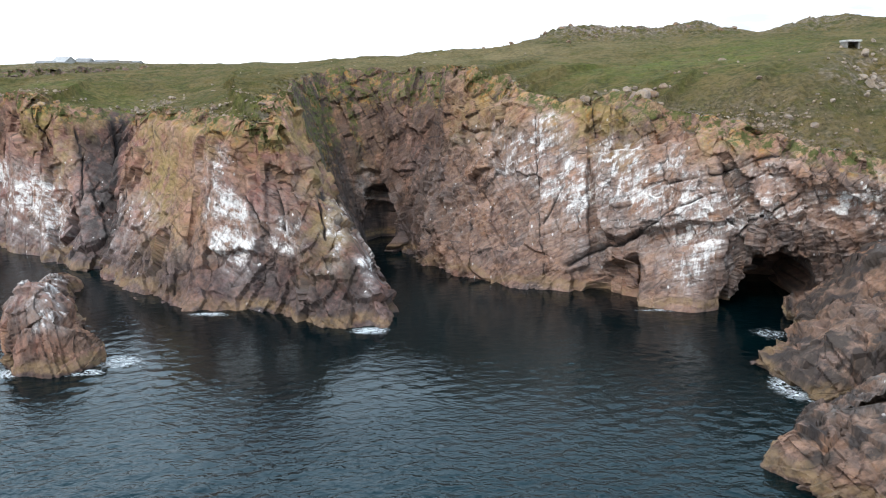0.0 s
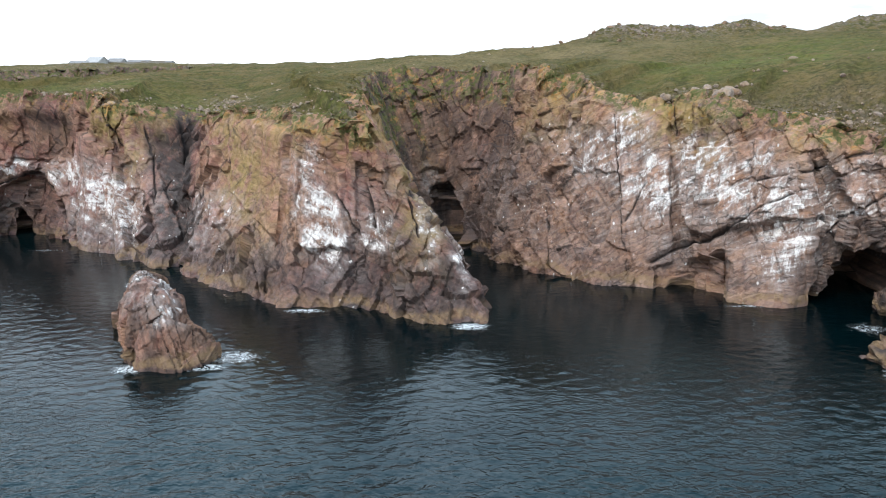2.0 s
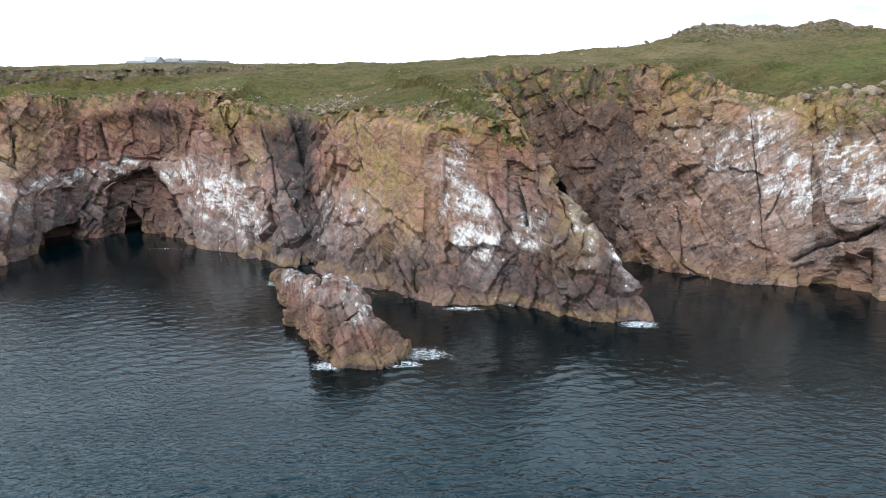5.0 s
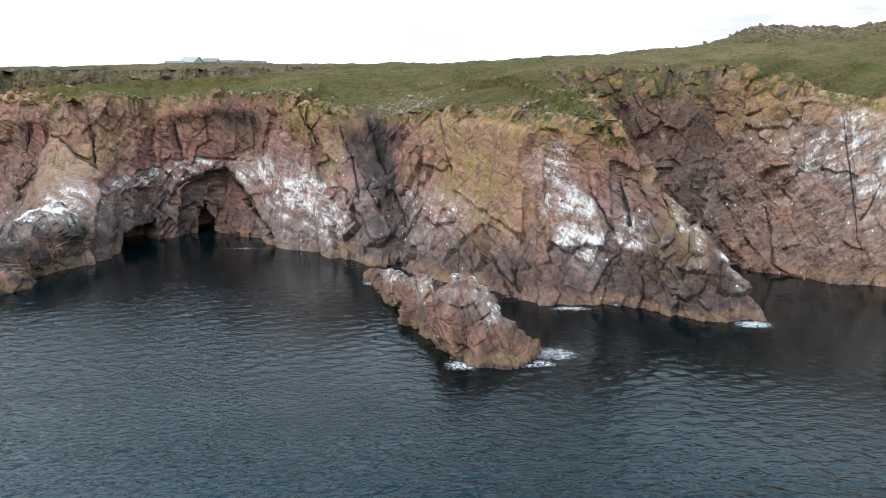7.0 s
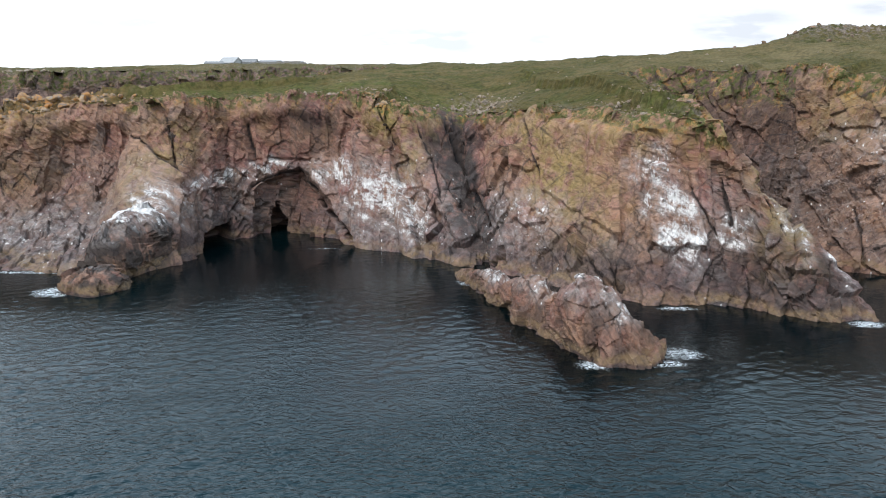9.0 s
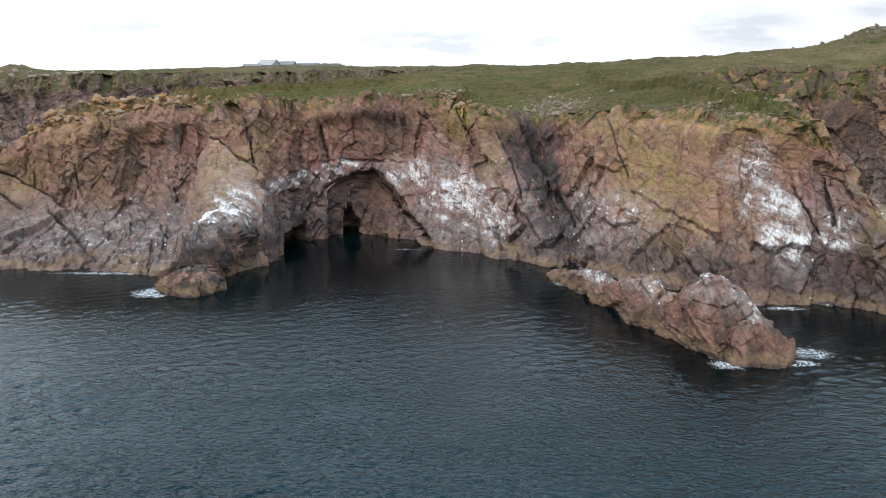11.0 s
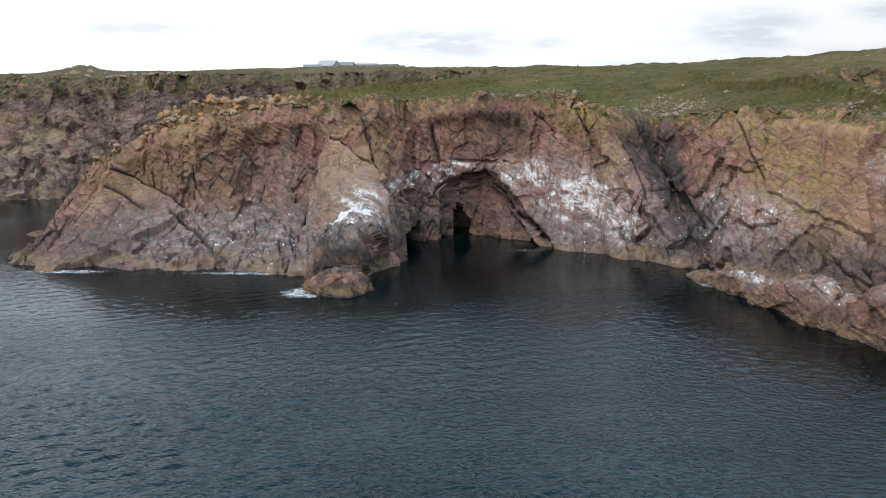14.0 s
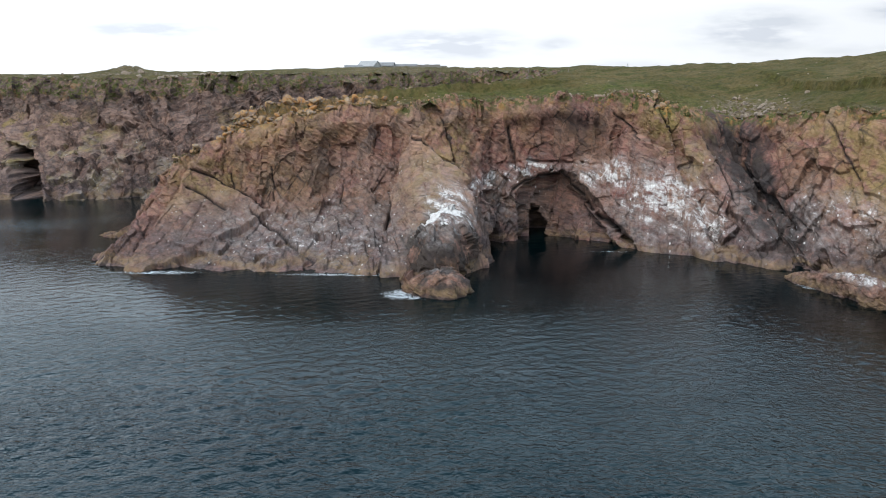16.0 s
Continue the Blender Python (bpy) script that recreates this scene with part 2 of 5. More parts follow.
    # open joints, and fine cracks between small blocks
    base = m.mix(m.math("MULTIPLY", c[0], 0.9), base, (0.03, 0.025, 0.024))
    base = m.mix(crack, base, (0.04, 0.032, 0.03))
    # turf in the cracks near the top
    turf = m.math("MULTIPLY", m.remap(b[0], 0.2, 0.8), m.remap(m.noise(0.7, 6, 0.68), 0.47, 0.55))
    base = m.mix(turf, base, m.mix(m.remap(m.noise(1.6, 3), 0.35, 0.65), (0.055, 0.066, 0.018), (0.115, 0.105, 0.038)))
    # tan weed line
    return m.mix(m.math("MULTIPLY", b[2], m.remap(m.noise(1.1, 5, 0.65), 0.36, 0.58, 0.2, 0.95)), base, (0.235, 0.155, 0.082))


def rock_material():
    m = Mat("jointed_granite")
    bed = m.raw("bed")
    large, t1, crack1 = m.facets(0.55, (0.42, 0.8, 1.0), bed)
    small, t2, _ = m.facets(1.35, (0.6, 0.8, 1.0), bed)
    tiny, t3, _ = m.facets(3.0, (0.6, 0.8, 1.0), bed)
    some = m.remap(m.noise(0.16, 4, 0.6), 0.45, 0.6)
    crack = m.math("MULTIPLY", m.remap(crack1, 0.008, 0.028, 0.6, 0), m.remap(some, 0.3, 1, 0.0, 0.8))
    colour = rock_colours(m, m.attr("stain_shade"), m.attr("cover"), m.attr("joint"), bed, ((t1, 0.38), (t2, 0.42), (t3, 0.38)), crack)
    blocky = m.math("ADD", m.math("ADD", m.math("MULTIPLY", large, 1.5), m.math("MULTIPLY", small, 0.75)), m.math("MULTIPLY", tiny, 0.32))
    beds = m.math("ABSOLUTE", m.math("SUBTRACT", m.noise(0.9, 5, 0.6, (0.25, 1, 1.5), along=bed), 0.5))
    m.bump(m.math("ADD", m.math("SUBTRACT", blocky, m.math("MULTIPLY", crack, 0.35)), m.math("ADD", m.math("MULTIPLY", beds, 0.7), m.math("MULTIPLY", m.noise(2.6, 4, 0.65), 0.22))), 0.85, 0.75)
    return m.end(colour, 0.9, 0.2)


def turf_colours(m, a, g):
    c = m.mix(m.remap(m.noise(0.045, 4, 0.6), 0.4, 0.62), (0.10, 0.079, 0.028), (0.16, 0.115, 0.05))
    c = m.mix(m.remap(m.noise(0.13, 6, 0.65, (1, 1.6, 1)), 0.48, 0.6), c, (0.076, 0.073, 0.02))
    c = m.mix(m.remap(m.noise(0.4, 7, 0.7, (1, 1.7, 1)), 0.52, 0.62, 0, 0.8), c, (0.045, 0.05, 0.017))
    c = m.mix(m.remap(m.noise(1.3, 6, 0.72), 0.5, 0.66, 0, 0.5), c, (0.16, 0.135, 0.062))
    c = m.mix(m.remap(m.noise(2.6, 6, 0.75, (1, 1.8, 1)), 0.5, 0.64, 0, 0.65), c, (0.034, 0.036, 0.013))
    c = m.mix(m.math("MULTIPLY", a[1], m.remap(m.noise(0.09, 4), 0.38, 0.6, 0.1, 0.75)), c, (0.175, 0.135, 0.07))
    lush = m.math("MULTIPLY", g[0], m.remap(m.noise(0.22, 6, 0.66, (1, 1.6, 1)), 0.38, 0.58, 0.1, 0.95))
    c = m.mix(lush, c, m.mix(m.remap(m.noise(0.9, 6, 0.7, (1, 1.5, 1)), 0.4, 0.6), (0.068, 0.09, 0.018), (0.135, 0.145, 0.04)))
    c = m.mix(m.math("MULTIPLY", g[1], m.remap(m.noise(0.5, 7, 0.72), 0.42, 0.56, 0.0, 0.85)), c, m.mix(m.remap(m.noise(1.8, 5, 0.7), 0.4, 0.6), (0.05, 0.042, 0.022), (0.15, 0.115, 0.065)))
    stone = m.math("MULTIPLY", a[0], m.remap(m.noise(0.6, 7, 0.74), 0.47, 0.54))
    c = m.mix(stone, c, m.mix(m.remap(m.noise(1.5, 5), 0.35, 0.65), (0.085, 0.066, 0.058), (0.29, 0.235, 0.195)))
    rust = m.math("MULTIPLY", a[2], m.remap(m.noise(0.8, 6, 0.7), 0.38, 0.48))
    return m.mix(rust, c, m.mix(m.remap(m.noise(1.7, 5, 0.7), 0.42, 0.58), (0.15, 0.10, 0.06), (0.26, 0.14, 0.045)))


def turf_material():
    m = Mat("cliff_top_turf")
    c = turf_colours(m, m.attr("ground"), m.attr("growth"))
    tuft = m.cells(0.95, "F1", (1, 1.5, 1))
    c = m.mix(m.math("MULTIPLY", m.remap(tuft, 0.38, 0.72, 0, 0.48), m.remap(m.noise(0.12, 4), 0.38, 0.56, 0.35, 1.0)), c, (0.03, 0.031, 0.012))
    m.bump(m.math("SUBTRACT", m.noise(2.0, 7, 0.74), m.math("MULTIPLY", tuft, 0.8)), 1.0, 0.55)
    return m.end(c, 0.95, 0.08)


def blade_material():
    m = Mat("grass_blades")
    c = m.mix(m.remap(m.noise(0.16, 5), 0.4, 0.62), (0.11, 0.095, 0.032), (0.172, 0.128, 0.054))
    return m.end(m.mix(m.remap(m.noise(1.5, 3), 0.5, 0.7), c, (0.07, 0.072, 0.024)), 0.9, 0.1)


def boulder_material(name, rust):
    m = Mat(name)
    own = m.n("ShaderNodeObjectInfo").outputs["Random"]
    c = m.mix(own, (0.14, 0.112, 0.095), (0.28, 0.235, 0.195))
    c = m.mix(m.remap(m.noise(2.0, 6, 0.7), 0.48, 0.66), c, (0.13, 0.10, 0.09))
    c = m.mix(m.math("MULTIPLY", m.remap(m.noise(1.1, 5, 0.65), 0.40, 0.56), rust), c, m.mix(own, (0.42, 0.19, 0.05), (0.34, 0.23, 0.11)))
    m.bump(m.noise(3.0, 6, 0.7), 0.7, 0.2)
    return m.end(c, 0.92, 0.15)


def plain_material(name, c1, c2, scale=1.5, rough=0.85):
    m = Mat(name)
    c = m.mix(m.remap(m.noise(scale, 6, 0.65), 0.38, 0.64), c1, c2)
    m.bump(m.noise(scale * 6, 4), 0.3, 0.03)
    return m.end(c, rough, 0.25)


def sea_material():
    m = Mat("sea_water")
    a = m.attr("foam")
    c = m.mix(m.remap(m.noise(0.016, 3), 0.38, 0.62), (0.0003, 0.0022, 0.003), (0.0006, 0.006, 0.007))
    froth = m.math("MULTIPLY", m.remap(a[0], 0.2, 0.8), m.remap(m.noise(0.8, 8, 0.78, distort=1.6), 0.5, 0.58))
    thread = m.math("ABSOLUTE", m.math("SUBTRACT", m.noise(0.55, 3, 0.55, (1, 1.7, 1), distort=2.2), 0.5))
    lace = m.math("MULTIPLY", m.remap(thread, 0.012, 0.04, 1, 0), m.remap(m.math("ADD", a[0], m.math("MULTIPLY", m.noise(0.9, 5, 0.7), 0.9)), 0.62, 0.9))
    froth = m.math("MAXIMUM", froth, m.math("MULTIPLY", lace, m.remap(a[0], 0.05, 0.25)))
    c = m.mix(froth, c, (0.72, 0.76, 0.78))
    chop = m.math("ADD", m.noise(1.5, 2, 0.5, (0.75, 1.2, 1), (0, 0, 18), 0.5), m.math("MULTIPLY", m.noise(2.6, 2, 0.5, (0.8, 1.1, 1), (0, 0, -25), 0.4), 0.4))
    gusts = m.remap(m.noise(0.035, 4, 0.6, (0.7, 1.5, 1)), 0.38, 0.62, 0.55, 1.1)
    m.bump(chop, m.math("MULTIPLY", m.math("MULTIPLY", m.remap(a[1], 0, 1, 0.14, 0.85), gusts), m.remap(m.n("ShaderNodeSeparateXYZ", Vector=m.xyz).outputs[0], -190, 0, 1.15, 0.95)), 0.26)
    m.b.inputs["IOR"].default_value = 1.33
    m.b.inputs["Specular Tint"].default_value = (0.31, 0.82, 1.0, 1.0)
    return m.end(c, m.remap(froth, 0, 1, 0.05, 0.8), 0.43)


ROCK, TURF, SEA, BLADES = rock_material(), turf_material(), sea_material(), blade_material()

# ---- noise on arrays of points ----


def rnd(i, j, k, seed):
    h = (i.astype(np.int64) * 374761393 + j.astype(np.int64) * 668265263 + k.astype(np.int64) * 2147483647 + seed * 974634777) & 0xFFFFFFFF
    h = ((h ^ (h >> 13)) * 1274126177) & 0xFFFFFFFF
    h = ((h ^ (h >> 16)) * 2246822519) & 0xFFFFFFFF
    return ((h ^ (h >> 15)) & 0xFFFFFF) / float(0xFFFFFF)


def smooth_noise(p, seed=0):
    q = np.floor(p)
    f = p - q
    f = f * f * f * (f * (f * 6 - 15) + 10)
    i, j, k = q[:, 0], q[:, 1], q[:, 2]
    total = 0
    for a in (0, 1):
        for b in (0, 1):
            for c in (0, 1):
                w = (f[:, 0] if a else 1 - f[:, 0]) * (f[:, 1] if b else 1 - f[:, 1]) * (f[:, 2] if c else 1 - f[:, 2])
                total = total + w * rnd(i + a, j + b, k + c, seed)
    return total * 2 - 1


def fbm(p, octaves=4, seed=0, gain=0.5):
    total, amp = 0, 1.0
    for o in range(octaves):
        total = total + amp * smooth_noise(p * 2.0 ** o + 17.3 * o, seed + o)
        amp *= gain
    return total


def blocks(p, seed=0):
    """Cells of a broken rock mass: for each point the gap to the next cell, and three random numbers and the offset of its own cell."""
    q = np.floor(p)
    best, second = np.full(len(p), 9.0), np.full(len(p), 9.0)
    own, off = np.zeros((len(p), 3)), np.zeros((len(p), 3))
    for a in (-1, 0, 1):
        for b in (-1, 0, 1):
            for c in (-1, 0, 1):
                i, j, k = q[:, 0] + a, q[:, 1] + b, q[:, 2] + c
                s = np.stack([i + rnd(i, j, k, seed), j + rnd(i, j, k, seed + 1), k + rnd(i, j, k, seed + 2)], 1)
                d = np.abs(p - s).max(1) * 0.55 + np.sqrt(((p - s) ** 2).sum(1)) * 0.45
                near = d < best
                second = np.where(near, best, np.minimum(second, d))
                best = np.where(near, d, best)
                own[near] = np.stack([rnd(i, j, k, seed + 3), rnd(i, j, k, seed + 4), rnd(i, j, k, seed + 5)], 1)[near]
                off[near] = (p - s)[near]
    return second - best, own, off


def turned(p, rx, ry, rz, scale):
    m = np.array(Euler([radians(rx), radians(ry), radians(rz)]).to_matrix())
    return (p @ m.T) / np.array(scale)


def step(x, a, b):
    t = np.clip((x - a) / (b - a), 0, 1)
    return t * t * (3 - 2 * t)


def joints(p, seed=0):
    """Blocks between straight joints of uneven spacing: the gap to the nearest joint, three random numbers and the place within the block."""
    zero = np.zeros(len(p))
    x = p[:, 0] + 0.45 * smooth_noise(np.stack([p[:, 0] * 0.6, zero, zero + seed], 1), seed)
    i = np.floor(x)
    y = p[:, 1] + 5 * rnd(i, zero, zero, seed + 1)
    j = np.floor(y)
    z = p[:, 2] + 5 * rnd(i, j, zero, seed + 2)
    z = z + 0.4 * smooth_noise(np.stack([z * 0.6, i, j], 1), seed + 3)
    k = np.floor(z)
    f = np.stack([x - i, y - j, z - k], 1)
    own = np.stack([rnd(i, j, k, seed + n) for n in (4, 5, 6)], 1)
    return np.minimum(f, 1 - f)[:, [0, 2]].min(1), own, f - 0.5


def saw(t, seed, other):
    """Ledges: a tooth for each bed, of uneven thickness and reach."""
    zero = np.zeros(len(t))
    t = t + 0.8 * smooth_noise(np.stack([t * 0.45, zero, zero], 1), seed)
    k = np.floor(t)
    f = t - k
    return (f - 0.55) * (0.25 + 1.5 * rnd(k, np.floor(other), zero, seed + 1) ** 2), np.minimum(f, 1 - f), rnd(k, np.floor(other * 0.7), zero, seed + 2)


def rockface(p, dip=35.0, size=1.0, layered=0.3):
    """How far the rock stands out at the points p (great faces, blocks and slabs between joints that dip), the open joints, the blocks' tones and the way of the beds."""
    warp = np.stack([fbm(p * 0.07, 3, 5), fbm(p * 0.07, 3, 6), fbm(p * 0.07, 3, 7)], 1) * 0.8
    q = p + warp
    broken = 0.22 + 0.78 * step(fbm(p * 0.05, 2, 40), -0.3, 0.45)
    rubbly = step(fbm(p * 0.075, 2, 48), -0.1, 0.5)
    g1, r1, o1 = blocks(turned(q, 10, dip * 0.6, 12, (5.5 * size, 8.0 * size, 7.5 * size)), 11)
    d = 1.5 * (r1[:, 0] - 0.5) + o1[:, 0] * (r1[:, 1] - 0.5) * 3.0 + o1[:, 2] * (r1[:, 2] - 0.4) * 2.6
    g2, r2, o2 = joints(turned(q, -8, dip - 8, -10, (2.3 * size, 4.4 * size, 3.1 * size)), 31)
    d += broken * (0.95 * (r2[:, 0] - 0.5) + o2[:, 0] * (r2[:, 1] - 0.5) * 1.3 + o2[:, 2] * (r2[:, 2] - 0.3) * 1.2)
    g3, r3, o3 = joints(turned(q, 4, dip + 6, 8, (1.0 * size, 2.2 * size, 1.25 * size)), 51)
    d += (0.12 + 0.88 * rubbly) * (0.36 * (r3[:, 0] - 0.5) + o3[:, 0] * (r3[:, 1] - 0.5) * 0.45 + o3[:, 2] * (r3[:, 2] - 0.3) * 0.45)
    lay = turned(q, 0, dip, 0, (1, 1, 1))
    b1, e1, c1 = saw(lay[:, 2] / (1.4 * size), 71, lay[:, 0] / (5.5 * size))
    b2, e2, c2 = saw(lay[:, 0] / (2.4 * size), 75, lay[:, 2] / (3.5 * size))
    d += layered * (0.95 * b1 + 0.4 * b2)
    d += 0.8 * fbm(p * 0.06, 2, 90) + 0.04 * fbm(p * 1.3, 3, 3)
    some = step(fbm(p * 0.16, 3, 44), -0.3, 0.3)
    open_joint = np.maximum.reduce([0.4 * step(0.025 - g1, 0, 0.02) * some, 0.85 * step(0.06 - g2, 0, 0.04) * step(r2[:, 1], 0.35, 0.5) * some * (0.4 + 0.6 * broken),
                                    0.8 * step(0.08 - e1, 0, 0.06) * step(c1, 0.45, 0.6) * np.clip(0.15 + layered, 0, 1), 0.4 * step(0.08 - g3, 0, 0.06) * rubbly * step(r3[:, 1], 0.5, 0.6)])
    tone = np.stack([open_joint, r1[:, 2] * 0.5 + r2[:, 2] * 0.3 + 0.1 + 0.18 * fbm(p * 0.04, 2, 33), r1[:, 1] * 0.4 + r2[:, 1] * 0.38 + r3[:, 2] * 0.22], 1)
    return d, tone, lay


# ---- meshes from grids ----


def grid_mesh(name, pts, material, attributes=(), keep=None, crisp=0):
    """pts: rows x columns x 3. A sheet of quads; attributes: name and rows x columns x 3 values."""
    r, c, _ = pts.shape
    idx = np.arange(r * c).reshape(r, c)
    quads = np.stack([idx[:-1, :-1], idx[:-1, 1:], idx[1:, 1:], idx[1:, :-1]], -1).reshape(-1, 4)
    if keep is not None:
        quads = quads[keep.reshape(-1)]
    used = np.unique(quads)
    number = np.full(r * c, -1)
    number[used] = np.arange(len(used))
    quads, verts = number[quads], pts.reshape(-1, 3)[used]
    me = bpy.data.meshes.new(name)
    me.vertices.add(len(verts))
    me.vertices.foreach_set("co", verts.astype(np.float32).ravel())
    me.loops.add(quads.size)
    me.loops.foreach_set("vertex_index", quads.astype(np.int32).ravel())
    me.polygons.add(len(quads))
    me.polygons.foreach_set("loop_start", np.arange(0, quads.size, 4, dtype=np.int32))
    for key, values in attributes:
        layer = me.color_attributes.new(key, "FLOAT_COLOR", "POINT")
        rgba = np.ones((len(verts), 4), np.float32)
        rgba[:, :3] = values.reshape(-1, 3)[used]
        layer.data.foreach_set("color", rgba.ravel())
    me.update(calc_edges=True)
    if crisp:
        me.set_sharp_from_angle(angle=radians(crisp))
    me.materials.append(material)
    return new(name, me)


def resample(line, step_m, by=(0, 1)):
    """A smooth curve through the stations (rows of numbers), evenly spaced along the columns named."""
    line = np.array(line, float)
    seg = np.maximum(np.linalg.norm(np.diff(line[:, list(by)], axis=0), axis=1), 0.4)
    s = np.concatenate([[0], np.cumsum(seg)])
    u = np.arange(0, s[-1], step_m)
    k = np.clip(np.searchsorted(s, u, side="right") - 1, 0, len(s) - 2)
    h = (s[k + 1] - s[k])[:, None]
    t = ((u - s[k])[:, None]) / h
    # slopes that do not overshoot
    slope = np.diff(line, axis=0) / seg[:, None]
    tang = np.zeros_like(line)
    tang[1:-1] = (slope[1:] + slope[:-1]) / 2
    tang[0], tang[-1] = slope[0], slope[-1]
    tang *= 0.75
    a, b = line[k], line[k + 1]
    return (2 * t**3 - 3 * t**2 + 1) * a + (t**3 - 2 * t**2 + t) * h * tang[k] + (-2 * t**3 + 3 * t**2) * b + (t**3 - t**2) * h * tang[k + 1], u


# ---- plan of the coast: foot x, y; rim x, y, z; how hollow the slope is ----
COAST = []
CLIFFS = []


def cliff(name, dip, stations):
    CLIFFS.append((name, dip, len(COAST), len(COAST) + len(stations)))
    COAST.extend(stations)


cliff("cliff_far", 20, [
    (-420, 250, -400, 300, 37, 1.4), (-330, 228, -325, 268, 37, 1.4), (-285, 219, -282, 256, 36.5, 1.4), (-258, 217, -256, 252, 36, 1.4),
    (-232, 220, -230, 254, 36.8, 1.4), (-205, 234, -210, 262, 37.2, 1.4), (-180, 258, -184, 278, 37.8, 1.2), (-150, 280, -150, 294, 38.4, 1.2), (-122, 294, -116, 306, 39, 1.2)])
cliff("cliff_inlet", 20, [
    (-112, 285, -98, 288, 38.5, 1.2), (-122, 245, -104, 235, 37, 1.2), (-140, 210, -122, 192, 34.2, 1.2), (-160, 194, -141, 180, 32.6, 1.2),
    (-181, 181, -158, 174.5, 30.6, 1.3), (-199, 166, -177, 170, 26.5, 1.5)])
cliff("cliff_promontory", -32, [
    (-203, 150, -191, 156, 16, 1.4), (-197, 135, -189, 153, 17.5, 1.8), (-187, 132, -180, 157, 21.5, 2.4), (-172, 133, -168, 159.5, 25.5, 3.2),
    (-155, 132, -154, 162, 29, 3.6), (-141, 131, -144, 161, 29.5, 3.8), (-132, 131, -136, 161, 30.5, 1.9), (-126, 136, -130, 160.5, 31.3, 1.7)])
cliff("cliff_cove", -30, [
    (-121, 145, -126, 163, 31, 2.0), (-120.5, 158, -121, 168, 31, 2.4), (-114, 162, -111, 168, 31.5, 2.6), (-107, 161, -103, 166, 32, 2.4),
    (-99, 157, -95, 165, 31.5, 2.2), (-91, 153, -89, 159, 31, 1.8), (-82, 147, -84, 157.5, 29.8, 1.6), (-74, 141, -79, 160, 29, 1.4),
    (-67.5, 137, -75, 163, 28, 1.3), (-64, 136.5, -70.5, 166, 26.5, 1.2)])
cliff("cliff_headland", -28, [
    (-60.5, 129.5, -65, 155, 27.5, 1.4), (-56, 124, -57, 147, 28.6, 1.7), (-49.5, 118, -46, 132, 29, 2.2), (-41, 111, -40, 124, 28.5, 2.4),
    (-33, 109, -34, 119.5, 28, 2.4), (-26, 109, -30, 118, 28, 2.2), (-20, 105.5, -27.5, 118.5, 27.8, 1.8), (-14, 101.5, -26.4, 121, 27.9, 1.5),
    (-9, 103.5, -27, 126, 29.3, 1.3), (-10, 114, -29, 134, 31.6, 1.3)])
cliff("cliff_cleft", 25, [
    (-12, 126, -30, 143, 31.8, 1.2), (-14.5, 139, -32, 158, 34.2, 1.2), (-16.5, 149, -31, 170, 35, 1.1)])
cliff("cliff_gully", 25, [
    (-17, 154, -27, 177, 36.4, 1.1), (-14, 156.5, -18, 177, 36.5, 1.1), (-10.5, 154, -8, 170, 36.6, 1.1)])
cliff("cliff_east", 30, [
    (-6, 142, 0, 158, 37, 1.2), (-1.5, 137, 5, 150, 36.8, 1.2), (1, 131.5, 8, 145, 35, 1.2), (7, 127.5, 11.5, 140.5, 33.5, 1.2),
    (15, 123.5, 18, 133.5, 31, 1.2), (22, 121.5, 25, 128.5, 31.6, 1.2), (28, 116, 30, 126, 31.8, 1.3), (34.5, 112.5, 36.5, 120.5, 30, 1.3),
    (41, 112, 42, 115.5, 27.8, 1.2), (47, 114, 48.5, 109.5, 26, 1.1), (54, 113, 56, 106, 24.5, 1.1), (64, 108, 64, 102, 22.5, 1.1),
    (80, 100, 80, 92, 21, 1.1), (110, 84, 112, 74, 22, 1.1)])
cliff("cliff_outer", 30, [
    (160, 40, 166, 36, 26, 1.1), (240, -60, 250, -62, 28, 1.1), (420, -420, 430, -420, 30, 1.1)])

# how strongly the beds stand out as ledges; then recesses: x, z of the middle, half width, half height, lean, depth, sharpness
LAYERED = {"cliff_east": 0.5, "cliff_far": 0.3, "cliff_promontory": 0.35, "cliff_headland": 0.1, "cliff_cove": 0.08}
CAVES = [
    (27.0, 1.5, 4.0, 6.0, 0.5, 4.0, 0.5, "cliff_east"),
    (50.0, 1.0, 5.6, 8.6, 0.15, 20.0, 0.25, "cliff_east"),
    (-262.0, 4.0, 5.0, 13.0, -0.75, 16.0, 0.3, "cliff_far"),
    (-14.2, 1.0, 3.8, 14.0, -0.1, 9.0, 0.6, "cliff_gully"),
]
